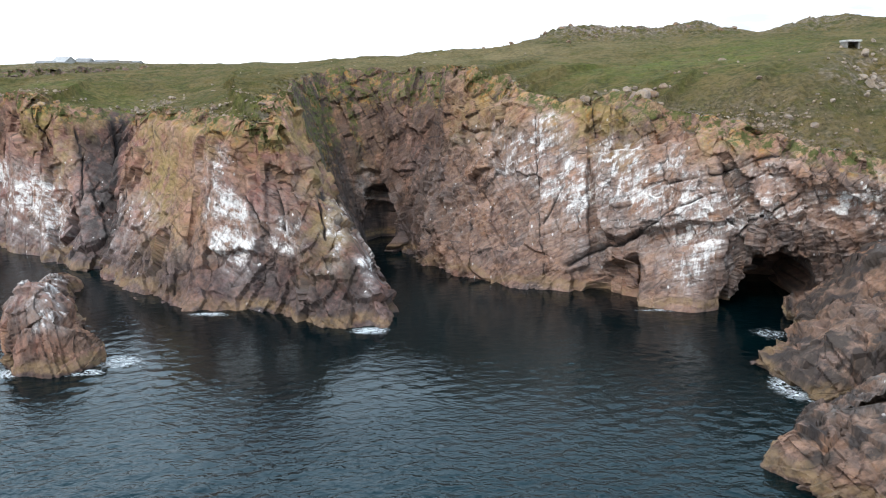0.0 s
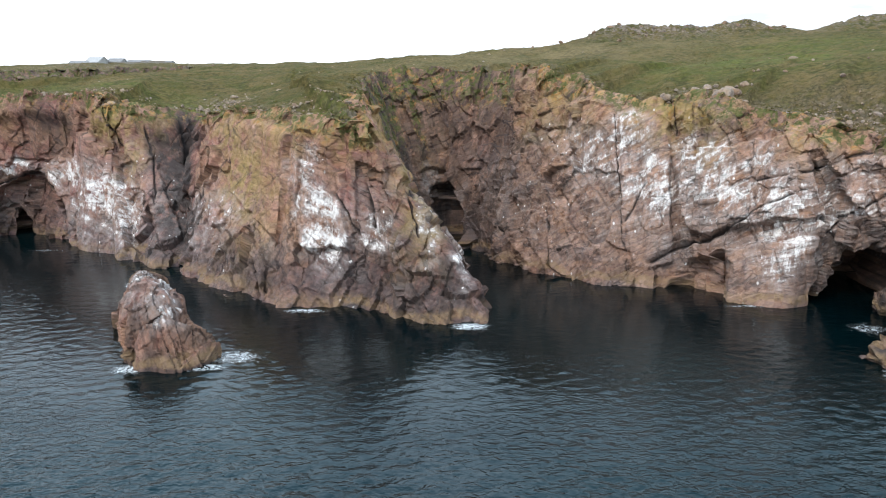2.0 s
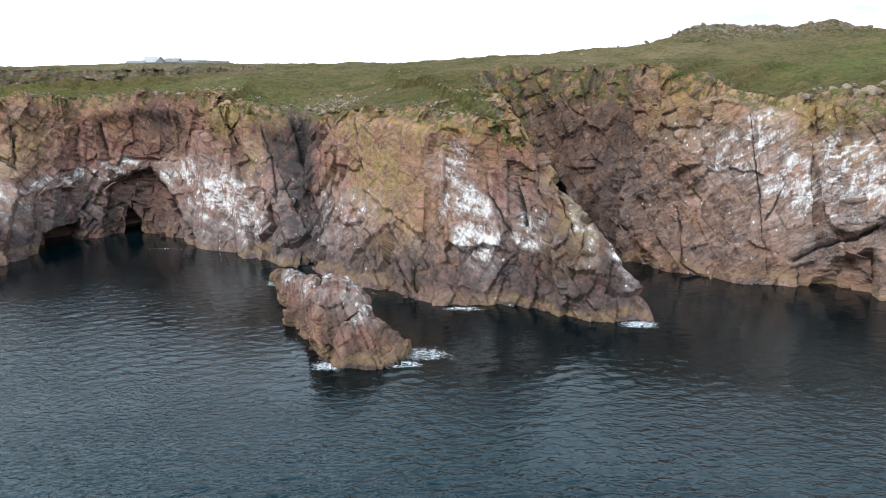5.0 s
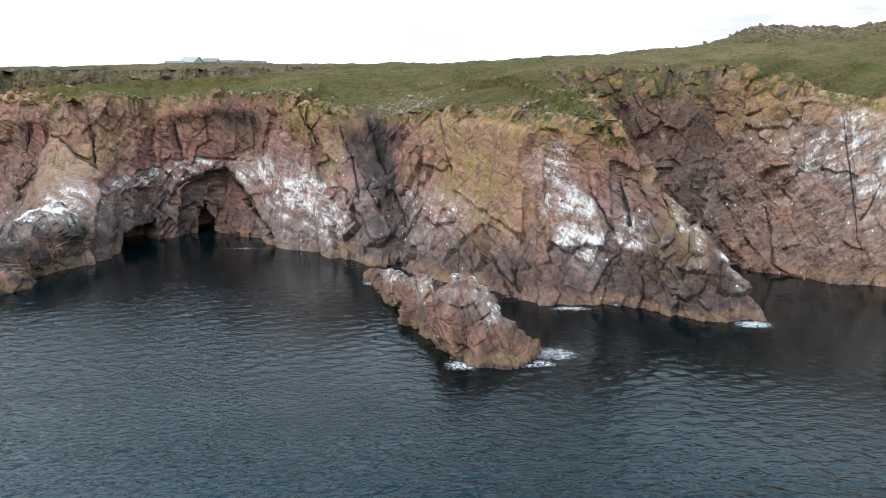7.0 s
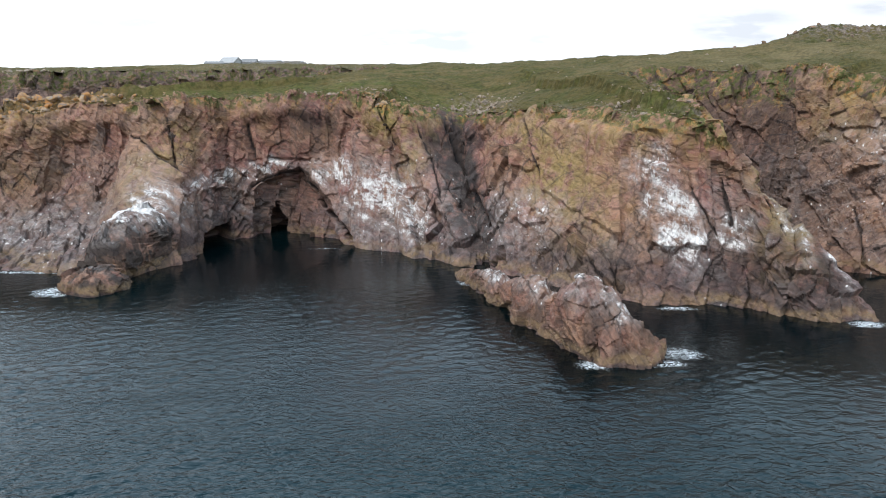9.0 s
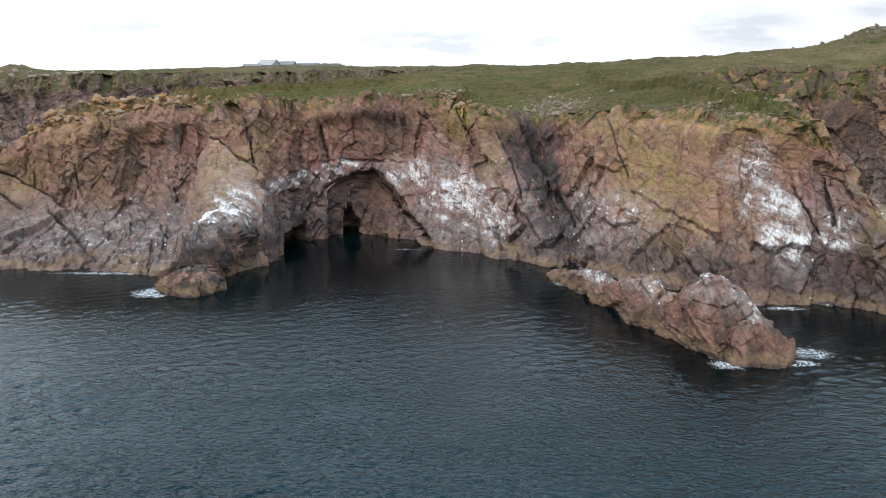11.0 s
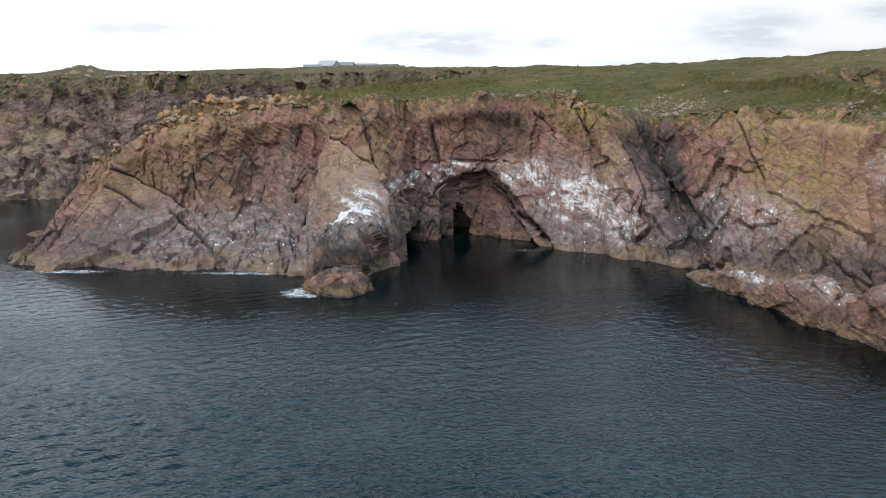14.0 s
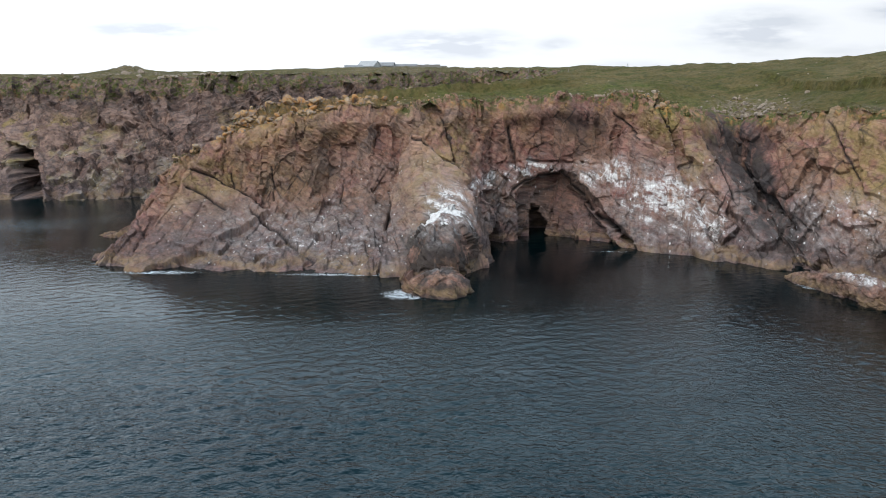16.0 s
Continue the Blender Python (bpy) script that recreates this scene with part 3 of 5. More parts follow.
# faces that stand out (+) or lie back (-): how far, then the corners x, z
PLATES = {
    "cliff_promontory": [(2.8, (-137.5, 24), (-143.5, -3), (-123, -3), (-127.5, 14.5)), (1.4, (-185, 18), (-192, -3), (-172, 5), (-168, 8)), (-1.2, (-158, 26), (-160, 10), (-147, 9), (-145, 26))],
    "cliff_cove": [(-4.5, (-105.8, 15.6), (-110, 14.6), (-116, 10.2), (-115, -3), (-92, -3)), (-14.0, (-112.8, 9.4), (-114.0, -3), (-107.2, -3), (-111.6, 9.0)), (-8.0, (-122.5, 3.5), (-124, -3), (-119.0, -3), (-119.6, 4.2)),
                   (0.15, (-119, 30), (-118, 16.5), (-97, 16.5), (-93, 30)), (0.1, (-105.5, 14.5), (-109, 12), (-107, 0), (-94, 0)), (1.5, (-104, 15), (-89, -2), (-76, -2), (-84, 20), (-92, 24)), (-1.6, (-119, 30), (-117, 16), (-97, 16), (-97, 30)), (1.0, (-82, 29), (-84, 24), (-69, 2), (-66, 4))],
    "cliff_headland": [(0.35, (-58, 27), (-58, 12), (-40, 7), (-38, 26)), (1.2, (-53, 28), (-54, 14), (-42, 8), (-40, 27)), (0.9, (-38, 22), (-39, 8), (-30, 8), (-31, 20)), (-1.0, (-29, 22), (-30, 2), (-22, 2), (-23, 20))],
    "cliff_east": [(1.0, (16, 32), (17, 2), (24, 4), (24, 30)), (1.4, (26, 9), (24, 22), (40, 26), (44, 14)), (1.5, (30, 8), (30, -3), (42, -3), (43, 11))],
}
# great joints: x, z to x, z, width, depth
FISSURES = {
    "cliff_promontory": [(-138, 23.6, -143.4, 5, 0.5, 1.6), (-186, 17.3, -168, 7.8, 0.45, 1.6), (-186, 13, -176, 7.7, 0.4, 1.0), (-168.7, 17, -167.6, 9.8, 0.3, 0.9), (-177, 16, -175.7, 11.4, 0.3, 0.8),
                         (-132, 27.6, -128, 13.3, 0.4, 1.3), (-137.6, 22.7, -128, 14.6, 0.4, 1.2), (-153.6, 13.2, -153.2, 8.5, 0.3, 0.9), (-172.4, 8, -155, 0.7, 0.4, 1.2)],
    "cliff_cove": [(-117.4, 25, -115.6, 14.7, 0.5, 1.2), (-105.8, 15.6, -98.4, 6.7, 0.7, 2.6), (-98.4, 6.7, -91, 0.8, 0.9, 3.4), (-86.9, 28.7, -82.2, 20.7, 0.35, 1.0),
                   (-78, 25.4, -72.8, 10, 0.5, 0.8), (-72.5, 26, -63.8, 6, 0.9, 2.4), (-95, 28, -89.4, 22, 0.35, 1.0), (-117, 10.6, -107.2, 15.6, 0.5, 1.4)],
    "cliff_headland": [(-72.5, 26, -63.8, 6, 0.9, 2.4), (-63.8, 6, -61, 1, 0.8, 1.8), (-56.8, 27.4, -53.8, 15.8, 0.3, 0.8), (-44.9, 4.4, -43, 1, 0.45, 1.4), (-27.9, 20.3, -26.7, 11, 0.45, 1.2),
                       (-48.1, 5.4, -45, 0.6, 0.4, 1.2), (-32.1, 17.6, -28.5, 9.6, 0.35, 0.9), (-25.2, 25.7, -21, 18, 0.35, 1.0), (-22, 20.7, -18.5, 10.3, 0.35, 1.0)],
    "cliff_east": [(15.6, 30, 16.6, 0, 0.2, 0.45), (24.3, 32, 25.2, 24.7, 0.2, 0.45), (16.5, 9.9, 20.2, 16.8, 0.35, 0.8), (19.7, 3.3, 32, 11.5, 0.5, 1.4), (35.2, 17.9, 51, 25, 0.35, 0.8),
                   (26.7, 7.7, 42, 18.5, 0.3, 0.5), (43.2, 11, 52.3, 18.5, 0.4, 1.0), (4, 11.3, 3.9, 1.3, 0.4, 1.0), (-11, 16, -3.4, 4.9, 0.5, 1.2)],
}
# birds' ledges, lichen, dark stains with painted shade: x, z, half width, half height, strength
GUANO = [
    (-38.4, 19.5, 2.6, 3, 0.8), (-35.6, 14.5, 3.0, 4.8, 1.0), (-34.3, 9.5, 3.6, 3.8, 0.95), (-25.6, 11, 2.6, 2.4, 0.8), (-17.7, 11.2, 1.6, 3.5, 0.8), (-58, 10, 5, 5, 0.62),
    (-96, 14.5, 6, 3, 0.85), (-86, 11, 8, 6, 0.95), (-80, 7, 5, 5, 0.8), (-89, 3.5, 4, 3, 0.6), (-112, 15.2, 5, 1.6, 1.0), (-121, 13, 5, 1.6, 0.85), (-129.5, 9, 3.4, 5, 0.8), (-134, 9, 2.5, 3, 0.7), (-158, 5, 20, 4, 0.52), (-84, 9, 13, 9, 0.5), (-58, 11, 5, 4, 0.7), (-31, 13, 7, 6, 0.45), (-134, 12, 4, 6, 0.35), (-118, 10, 7, 5, 0.4)]
GUANO_EAST = [
    (11, 21, 5, 5, 0.7), (16.5, 25, 4, 3.5, 0.85), (21, 17, 6, 6, 0.9), (28, 22, 6, 4, 0.85), (32, 17.5, 7, 6, 0.88), (39, 16, 7, 5, 0.85), (38.5, 10, 4, 5, 0.92), (35, 6.5, 4, 3, 0.7),
    (47, 21.5, 5, 2, 0.6), (59, 17.5, 3.5, 2.5, 0.95), (-11.6, 8.5, 1.6, 3, 0.9), (3, 10, 4, 6, 0.35), (26, 15, 17, 9, 0.5), (46, 16, 10, 5, 0.65), (-4, 14, 4, 8, 0.4)]
LICHEN = [(-50.5, 17, 6, 7, 0.85), (-55, 24, 5, 4, 0.8), (-41, 26, 8, 3, 0.7), (-27.5, 25.5, 5, 3.5, 0.85), (-84, 26.5, 5, 4.5, 1.0), (-80, 20, 2.5, 5, 0.7), (22, 29, 4, 3.5, 0.95), (27, 27.5, 3.5, 4, 0.9),
          (6, 28, 5, 5, 0.5), (-181, 15, 7, 4, 0.6), (-168, 16, 9, 6, 0.25), (-130, 21, 4, 4, 0.8), (-135, 14, 4, 6, 0.5), (-19, 18, 3, 8, 0.7)]
# dark rock, plus shade painted into caves, gully and cleft
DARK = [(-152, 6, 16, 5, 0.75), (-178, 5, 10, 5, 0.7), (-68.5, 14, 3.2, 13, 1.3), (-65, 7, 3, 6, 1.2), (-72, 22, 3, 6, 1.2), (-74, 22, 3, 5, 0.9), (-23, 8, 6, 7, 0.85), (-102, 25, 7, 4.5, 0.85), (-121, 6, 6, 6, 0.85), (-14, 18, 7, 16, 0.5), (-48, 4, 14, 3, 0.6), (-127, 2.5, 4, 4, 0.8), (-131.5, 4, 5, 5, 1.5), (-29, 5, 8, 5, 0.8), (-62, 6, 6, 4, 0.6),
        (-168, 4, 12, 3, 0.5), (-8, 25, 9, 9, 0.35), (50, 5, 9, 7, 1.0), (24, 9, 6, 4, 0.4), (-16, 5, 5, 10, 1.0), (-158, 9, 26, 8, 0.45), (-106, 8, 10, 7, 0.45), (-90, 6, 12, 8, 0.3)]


def blotches(p, spots):
    v = np.zeros(len(p))
    p = p + np.stack([2.0 * fbm(p * 0.22, 3, 81), 0 * v, 2.0 * fbm(p * 0.22, 3, 82)], 1)
    for x, z, w, h, s in spots:
        v = np.maximum(v, s * np.exp(-(((p[:, 0] - x) / w) ** 2 + ((p[:, 2] - z) / h) ** 2) ** 1.3 * 0.5))
    return v


FINE = 0.24
STRIDE = {"cliff_far": 3, "cliff_inlet": 5, "cliff_outer": 40}
LEVELS = np.concatenate([np.linspace(-0.07, 1.0, 168), 1.0 + np.arange(1, 13) * 0.012])


def coast_columns():
    """The stations spaced out along the coast, with the name of the cliff that each belongs to and its joints' lean."""
    rows, s = resample(COAST, FINE, (0, 1, 2, 3))
    seg = np.maximum(np.linalg.norm(np.diff(np.array(COAST)[:, :4], axis=0), axis=1), 0.4)
    at = np.searchsorted(np.cumsum(seg), s, side="right")
    owner = np.zeros(len(s), int)
    for n, (name, dip, a, b) in enumerate(CLIFFS):
        owner[(at >= a) & (at < b)] = n
    pick = np.array([i for i in range(len(s)) if i % STRIDE.get(CLIFFS[owner[i]][0], 1) == 0])
    rows, s, owner = rows[pick], s[pick], owner[pick]
    lean = np.array([1.0 if CLIFFS[n][1] > 0 else 0.0 for n in owner])
    far = np.array([1.0 if CLIFFS[n][0] in ("cliff_far", "cliff_outer") else 0.0 for n in owner])
    for _ in range(40):
        lean = (lean + np.roll(lean, 1) + np.roll(lean, -1)) / 3
    along = np.stack([s * 0.16, 0 * s, 0 * s], 1)
    rows[:, 2] += 1.3 * fbm(along, 3, 14)
    rows[:, 3] += 1.1 * fbm(along, 3, 15)
    rows[:, 4] += 0.6 * fbm(along, 3, 16)
    rows[:, 0] += 0.8 * fbm(along * 1.3, 3, 17)
    rows[:, 1] += 0.8 * fbm(along * 1.3, 3, 18)
    return rows, s, owner, lean, far


coast, coast_s, owner, lean, far_away = coast_columns()


def coast_points():
    fx, fy, rx, ry, rz, hollow = coast.T
    v = LEVELS[:, None]
    up = np.clip(v, -0.2, 1.0)
    back = np.where(up > 0, 1 - (1 - np.clip(up, 0, 1)) ** hollow[None, :], up * 0.35)
    over = np.clip(v - 1.0, 0, 1)
    x, y = fx + (rx - fx) * back, fy + (ry - fy) * back
    dx, dy = np.gradient(rx), np.gradient(ry)
    for _ in range(30):
        dx, dy = [(a + np.roll(a, 1) + np.roll(a, -1)) / 3 for a in (dx, dy)]
    ln = np.hypot(dx, dy) + 1e-6
    # inland is to the left of the way along the coast; the brow leans back and is ragged
    wave = np.stack([coast_s * 0.5, 0 * coast_s, 0 * coast_s], 1)
    firm = np.array([0.15 if CLIFFS[n][0] in ("cliff_cleft", "cliff_gully") else 1.0 for n in owner])
    brow = firm * (2.4 + 1.6 * fbm(wave, 3, 13)) * np.clip((up - 0.85) / 0.15, 0, 1) ** 1.6 + over * 16
    x, y = x - dy / ln * brow, y + dx / ln * brow
    z = (rz + 0.5 * fbm(wave * 0.8, 3, 12) * np.clip(up, 0, 1) ** 8) * up - over * 8
    return np.stack([x, y, z + 0 * x], -1)


base = coast_points()
du, dv = np.gradient(base, axis=1), np.gradient(base, axis=0)
normal = np.cross(du, dv)
normal /= np.linalg.norm(normal, axis=-1, keepdims=True) + 1e-9
normal[..., 2] = np.clip(normal[..., 2], -0.2, 0.75)


def shape_cliffs():
    n = base.shape
    pts, nrm = base.reshape(-1, 3), normal.reshape(-1, 3)
    v, w = np.repeat(LEVELS, n[1]), np.tile(lean, n[0])
    far = np.tile(far_away, n[0])
    who = np.tile(owner, n[0])
    d, tone, lay = np.zeros(len(pts)), np.zeros((len(pts), 3)), np.zeros((len(pts), 3))
    for dip, part_of in ((30, w), (-34, 1 - w)):
        on = part_of > 0.01
        layered = np.array([LAYERED.get(c[0], 0.2) for c in CLIFFS])[who[on]] * (1 - 0.65 * step(pts[on, 0], 32, 40))
        d1, t1, l1 = rockface(pts[on], dip, 1.0, layered)
        d[on] += d1 * part_of[on]
        main = part_of[on] >= 0.5
        tone[np.where(on)[0][main]], lay[np.where(on)[0][main]] = t1[main], l1[main]
    sheer = np.array([{"cliff_cleft": 0.4, "cliff_gully": 0.85}.get(c[0], 1.0) for c in CLIFFS])[who]
    d *= sheer * (1 + 0.9 * far) * (1 - 0.95 * step(v, 0.97, 1.05))
    hollowed, level = np.zeros(len(pts)), nrm * np.array([1, 1, 0])
    level /= np.linalg.norm(level, axis=1, keepdims=True) + 1e-6
    ragged = 0.14 * fbm(pts * 0.4, 3, 9)
    wob = 0.16 * fbm(pts * 0.4, 3, 19)
    for k, (name, dip, a, b) in enumerate(CLIFFS):
        mine = who == k
        x, z = pts[mine, 0], pts[mine, 2]
        cut = np.zeros(len(x))
        for cx, cz, cw, ch, slant, depth, sharp, where in CAVES:
            if where == name:
                e = np.sqrt(((x - cx - slant * (z - cz)) / cw) ** 2 + ((z - cz) / ch) ** 2) + ragged[mine]
                cut = np.maximum(cut, depth * step(1 - e, 0, sharp))
        for rise, *corners in PLATES.get(name, ()):
            mx, mz = sum(c[0] for c in corners) / len(corners), sum(c[1] for c in corners) / len(corners)
            e = np.full(len(x), 1e9)
            for (x1, z1), (x2, z2) in zip(corners, corners[1:] + corners[:1]):
                nx, nz = z2 - z1, x1 - x2
                ln = math.hypot(nx, nz) * (1 if (mx - x1) * nx + (mz - z1) * nz > 0 else -1)
                e = np.minimum(e, ((x - x1) * nx + (z - z1) * nz) / ln)
            e = e + 3.0 * ragged[mine]
            if rise > 0:
                on = step(e, 0, 0.45)
                d[mine] = d[mine] * (1 - 0.68 * on) + rise * on
                plain = on * (0.8 if rise > 2 else 0.35)
                tone[mine, 2] = tone[mine, 2] * (1 - plain) + plain * (0.1 + 0.3 * (rise % 0.7) / 0.7)
                tone[mine, 1] = tone[mine, 1] * (1 - 0.6 * plain) + plain * 0.6 * 0.7
            else:
                cut = np.maximum(cut, -rise * step(e, 0, 0.5 + 0.06 * -rise))
        hollowed[mine] = cut
        for x1, z1, x2, z2, width, depth in FISSURES.get(name, ()):
            lx, lz = x2 - x1, z2 - z1
            t = np.clip(((x - x1) * lx + (z - z1) * lz) / (lx * lx + lz * lz), 0, 1)
            e = np.hypot(x - x1 - t * lx + wob[mine], z - z1 - t * lz + wob[mine] * 0.5)
            line = np.exp(-(e / (width * 0.6)) ** 2) * step(np.minimum(t, 1 - t), -0.01, 0.08)
            d[mine] -= 0.75 * depth * line
            tone[mine, 0] = np.maximum(tone[mine, 0], step(line, 0.35, 0.8))
    d += step(v, 0.86, 0.97) * (np.clip(d, -0.35, 0.35) - d)
    out = pts + nrm * d[:, None] - level * (hollowed * (1 - step(v, 0.78, 0.9)))[:, None]
    mottle = fbm(pts * 0.13, 3, 77)
    band = out[:, 2] + 0.9 * fbm(pts * 0.25, 3, 70)
    north = step(out[:, 1], 195, 215)
    guano = np.maximum.reduce([blotches(out, GUANO), blotches(out, GUANO_EAST), 0.2 * step(mottle, 0.0, 0.5) * step(-v, -0.75, -0.55)]) * (1 - north)
    guano = np.maximum(guano, north * 0.45 * step(-v, -0.7, -0.3) * step(mottle, -0.1, 0.4))
    lichen = np.maximum(blotches(out, LICHEN) * (1 - north), 0.36 * step(v, 0.6, 0.9) * step(mottle, -0.3, 0.4) * (1 - north))
    lichen = np.maximum(lichen, north * step(mottle, 0.0, 0.4) * step(-v, -0.8, -0.55) * (0.45 + 0.5 * step(-out[:, 0], 235, 250)))
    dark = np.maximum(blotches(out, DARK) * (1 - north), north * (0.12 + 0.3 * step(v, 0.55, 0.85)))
    grid = out.reshape(n)
    lie = np.cross(np.gradient(grid, axis=1), np.gradient(grid, axis=0))
    lie = lie[..., 2] / (np.linalg.norm(lie, axis=-1) + 1e-9)
    soft = lie
    for _ in range(12):
        soft = (np.roll(soft, 1, 0) + np.roll(soft, -1, 0) + np.roll(soft, 1, 1) + np.roll(soft, -1, 1)) / 4
    shelf = np.clip((lie - soft).ravel(), -0.4, 0.4)
    guano = guano * np.clip(0.95 + 0.35 * shelf, 0.5, 1.4)
    names = [c[0] for c in CLIFFS]
    grey = np.maximum(north, 0.9 * (who == names.index("cliff_inlet")))
    tone[:, 1] = tone[:, 1] * (1 - grey) + grey * 0.93
    tone[:, 2] = 0.46 + (tone[:, 2] - 0.5) * (1 + 1.3 * grey)
    tone[:, 0] = np.clip(tone[:, 0] * (1 + 0.7 * grey), 0, 1)
    for where, mid in (("cliff_headland", 0.42), ("cliff_cove", 0.26), ("cliff_promontory", 0.44)):
        tone[:, 1] += (who == names.index(where)) * (mid - 0.5)
    tone[:, 2] -= 0.09 * (who == names.index("cliff_promontory"))
    east = 1.0 * (who == names.index("cliff_east"))
    tone[:, 1] = tone[:, 1] * (1 - east) + east * (0.5 + 0.4 * tone[:, 1])
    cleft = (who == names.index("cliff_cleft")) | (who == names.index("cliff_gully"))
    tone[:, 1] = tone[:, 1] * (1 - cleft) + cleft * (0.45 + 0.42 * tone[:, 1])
    # shade painted on the cleft walls that face right
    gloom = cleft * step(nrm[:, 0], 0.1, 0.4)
    # painted shade beside the cleft on the east cliff, then all over the cleft
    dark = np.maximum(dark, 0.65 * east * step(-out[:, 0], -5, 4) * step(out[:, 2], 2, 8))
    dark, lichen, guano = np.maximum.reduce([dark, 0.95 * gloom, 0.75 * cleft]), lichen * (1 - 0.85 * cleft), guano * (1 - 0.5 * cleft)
    weed = step(band, 0.1, 0.5) * step(-band, -2.1, -1.3) * (0.4 + 0.6 * step(mottle, -0.4, 0.2))
    tops = step(-out[:, 0], 138, 148) * (who == names.index("cliff_promontory"))
    stain_shade = np.stack([guano, lichen, dark], 1).reshape(n)
    cover = np.stack([np.maximum(np.maximum(step(v + 0.07 * north + 0.05 * mottle + 0.03 * step(out[:, 0], 8, 30), 0.86, 1.0), cleft * step(v, 0.72, 0.93)), gloom * step(v, 0.35, 0.8)) * (1 - 0.7 * tops), step(-band, -10.5, -3.0) * (0.95 - 0.6 * east), weed * 0.7], 1).reshape(n)
    out, tone, lay = out.reshape(n), tone.reshape(n), lay.reshape(n)
    for k, (name, dip, a, b) in enumerate(CLIFFS):
        cols = np.where(owner == k)[0]
        cols = np.arange(cols[0], min(cols[-1] + 2, n[1]))
        ob = grid_mesh(name, out[:, cols], ROCK, (("stain_shade", stain_shade[:, cols]), ("cover", cover[:, cols]), ("joint", tone[:, cols]), ("bed", lay[:, cols])), crisp=32)
        tagged(ob, CLIFF_LOOKS[name], "cliff", kind="structure")


CLIFF_LOOKS = {
    "cliff_far": "distant grey jointed sea cliff with lichen and a cave",
    "cliff_inlet": "grey granite cliff along a narrow sea inlet",
    "cliff_promontory": "pink granite promontory with dipping slabs above tan weed line",
    "cliff_cove": "sheltered granite cove wall with sea caves and white bird stains",
    "cliff_headland": "pink granite headland with olive lichen and white bird droppings",
    "cliff_cleft": "steep granite wall of a narrow sea cleft, shade painted into its colour",
    "cliff_gully": "granite head wall of a sea cleft above a dark cave",
    "cliff_east": "blocky granite cliff streaked white by seabirds, cave at its foot",
    "cliff_outer": "grey granite cliff running on along the coast",
}
shape_cliffs()

# ---- land behind the rim: one sheet to the horizon ----
rim = base[list(LEVELS).index(1.0) + 4]
RELIEF = [
    (-290, 275, 37.5), (-240, 285, 38.5), (-200, 300, 39), (-160, 330, 41), (-88, 250, 38.5), (-112, 196, 34.8), (-92, 185, 34.8), (-60, 175, 33),
    (-100, 300, 41.3), (-40, 200, 37.5), (-30, 300, 40), (-15, 220, 40.5), (5, 180, 38.5), (5, 220, 42.5), (27, 220, 44.5), (40, 160, 37.5),
    (58, 146, 37.5), (72, 144, 42.3), (78, 152, 42.5), (34, 200, 43), (60, 200, 44.5), (90, 200, 46), (125, 220, 51), (75, 245, 46), (60, 300, 46), (-180, 400, 42), (-60, 420, 41), (150, 400, 52)]
KNOLLS = [(34, 224, 9, 7, 4.0), (44, 226, 9, 7, 3.6), (55, 223, 8, 7, 4.2), (72, 222, 11, 8, 4.8), (100, 216, 13, 9, 4.0), (-262, 300, 10, 8, 2.2), (-280, 330, 12, 8, 2.0), (75, 127, 8, 9, -9.0), (66, 114, 8, 8, -4.5)]
# bare stony ground: x, y, half widths, strength, how orange with lichen
STONY = [(-176, 163, 15, 8, 1.0, 0.9), (-158, 167, 14, 5, 0.95, 1.0), (-66, 170, 7, 8, 0.9, 0.2), (-86, 160, 5, 3, 0.7, 0.8), (26, 129, 7, 4, 0.9, 0.2), (42, 117, 12, 5, 0.9, 0.2),
         (56, 106, 12, 6, 0.8, 0.3), (-60, 160, 6, 4, 0.6, 0.2), (75, 127, 10, 11, 1.0, 0.1), (64, 125, 5, 4, 0.7, 0.1), (-250, 270, 60, 6, 0.5, 0.1), (-160, 310, 20, 10, 0.6, 0.1)]
# fresh green grass, and brown heath: x, y, half widths, strength
LUSH = [(-33, 127, 13, 8, 1.0), (-70, 171, 9, 7, 0.9), (-100, 177, 24, 6, 0.65), (-122, 170, 9, 5, 0.7), (46, 150, 24, 14, 0.9), (66, 172, 20, 12, 0.6), (-20, 150, 6, 14, 0.6), (-140, 172, 14, 6, 0.4)]
HEATH = [(38, 123, 16, 7, 1.0), (54, 116, 14, 9, 0.9), (12, 148, 12, 6, 0.5), (-62, 166, 6, 5, 0.6), (-40, 131, 12, 4, 0.5), (-110, 172, 18, 2.5, 0.6), (-240, 275, 60, 12, 0.7), (-150, 320, 30, 16, 0.7)]


def inland(x, y):
    num, den = 0, 0
    for a, b, h in RELIEF:
        w = 1 / (((x - a) ** 2 + (y - b) ** 2) + 120) ** 1.6
        num, den = num + w * h, den + w
    z = num / den
    for a, b, sx, sy, h in KNOLLS:
        z = z + h * np.exp(-((x - a) / sx) ** 2 - ((y - b) / sy) ** 2)
    return z


def spaced(lo, fine_lo, fine_hi, hi, fine):
    mid = np.arange(fine_lo, fine_hi, fine)
    left, right, d = [], [], fine
    at = fine_lo
    while at > lo:
        d *= 1.12
        at -= d
        left.append(at)
    at, d = mid[-1], fine
    while at < hi:
        d *= 1.12
        at += d
        right.append(at)
    return np.concatenate([left[::-1], mid, right])


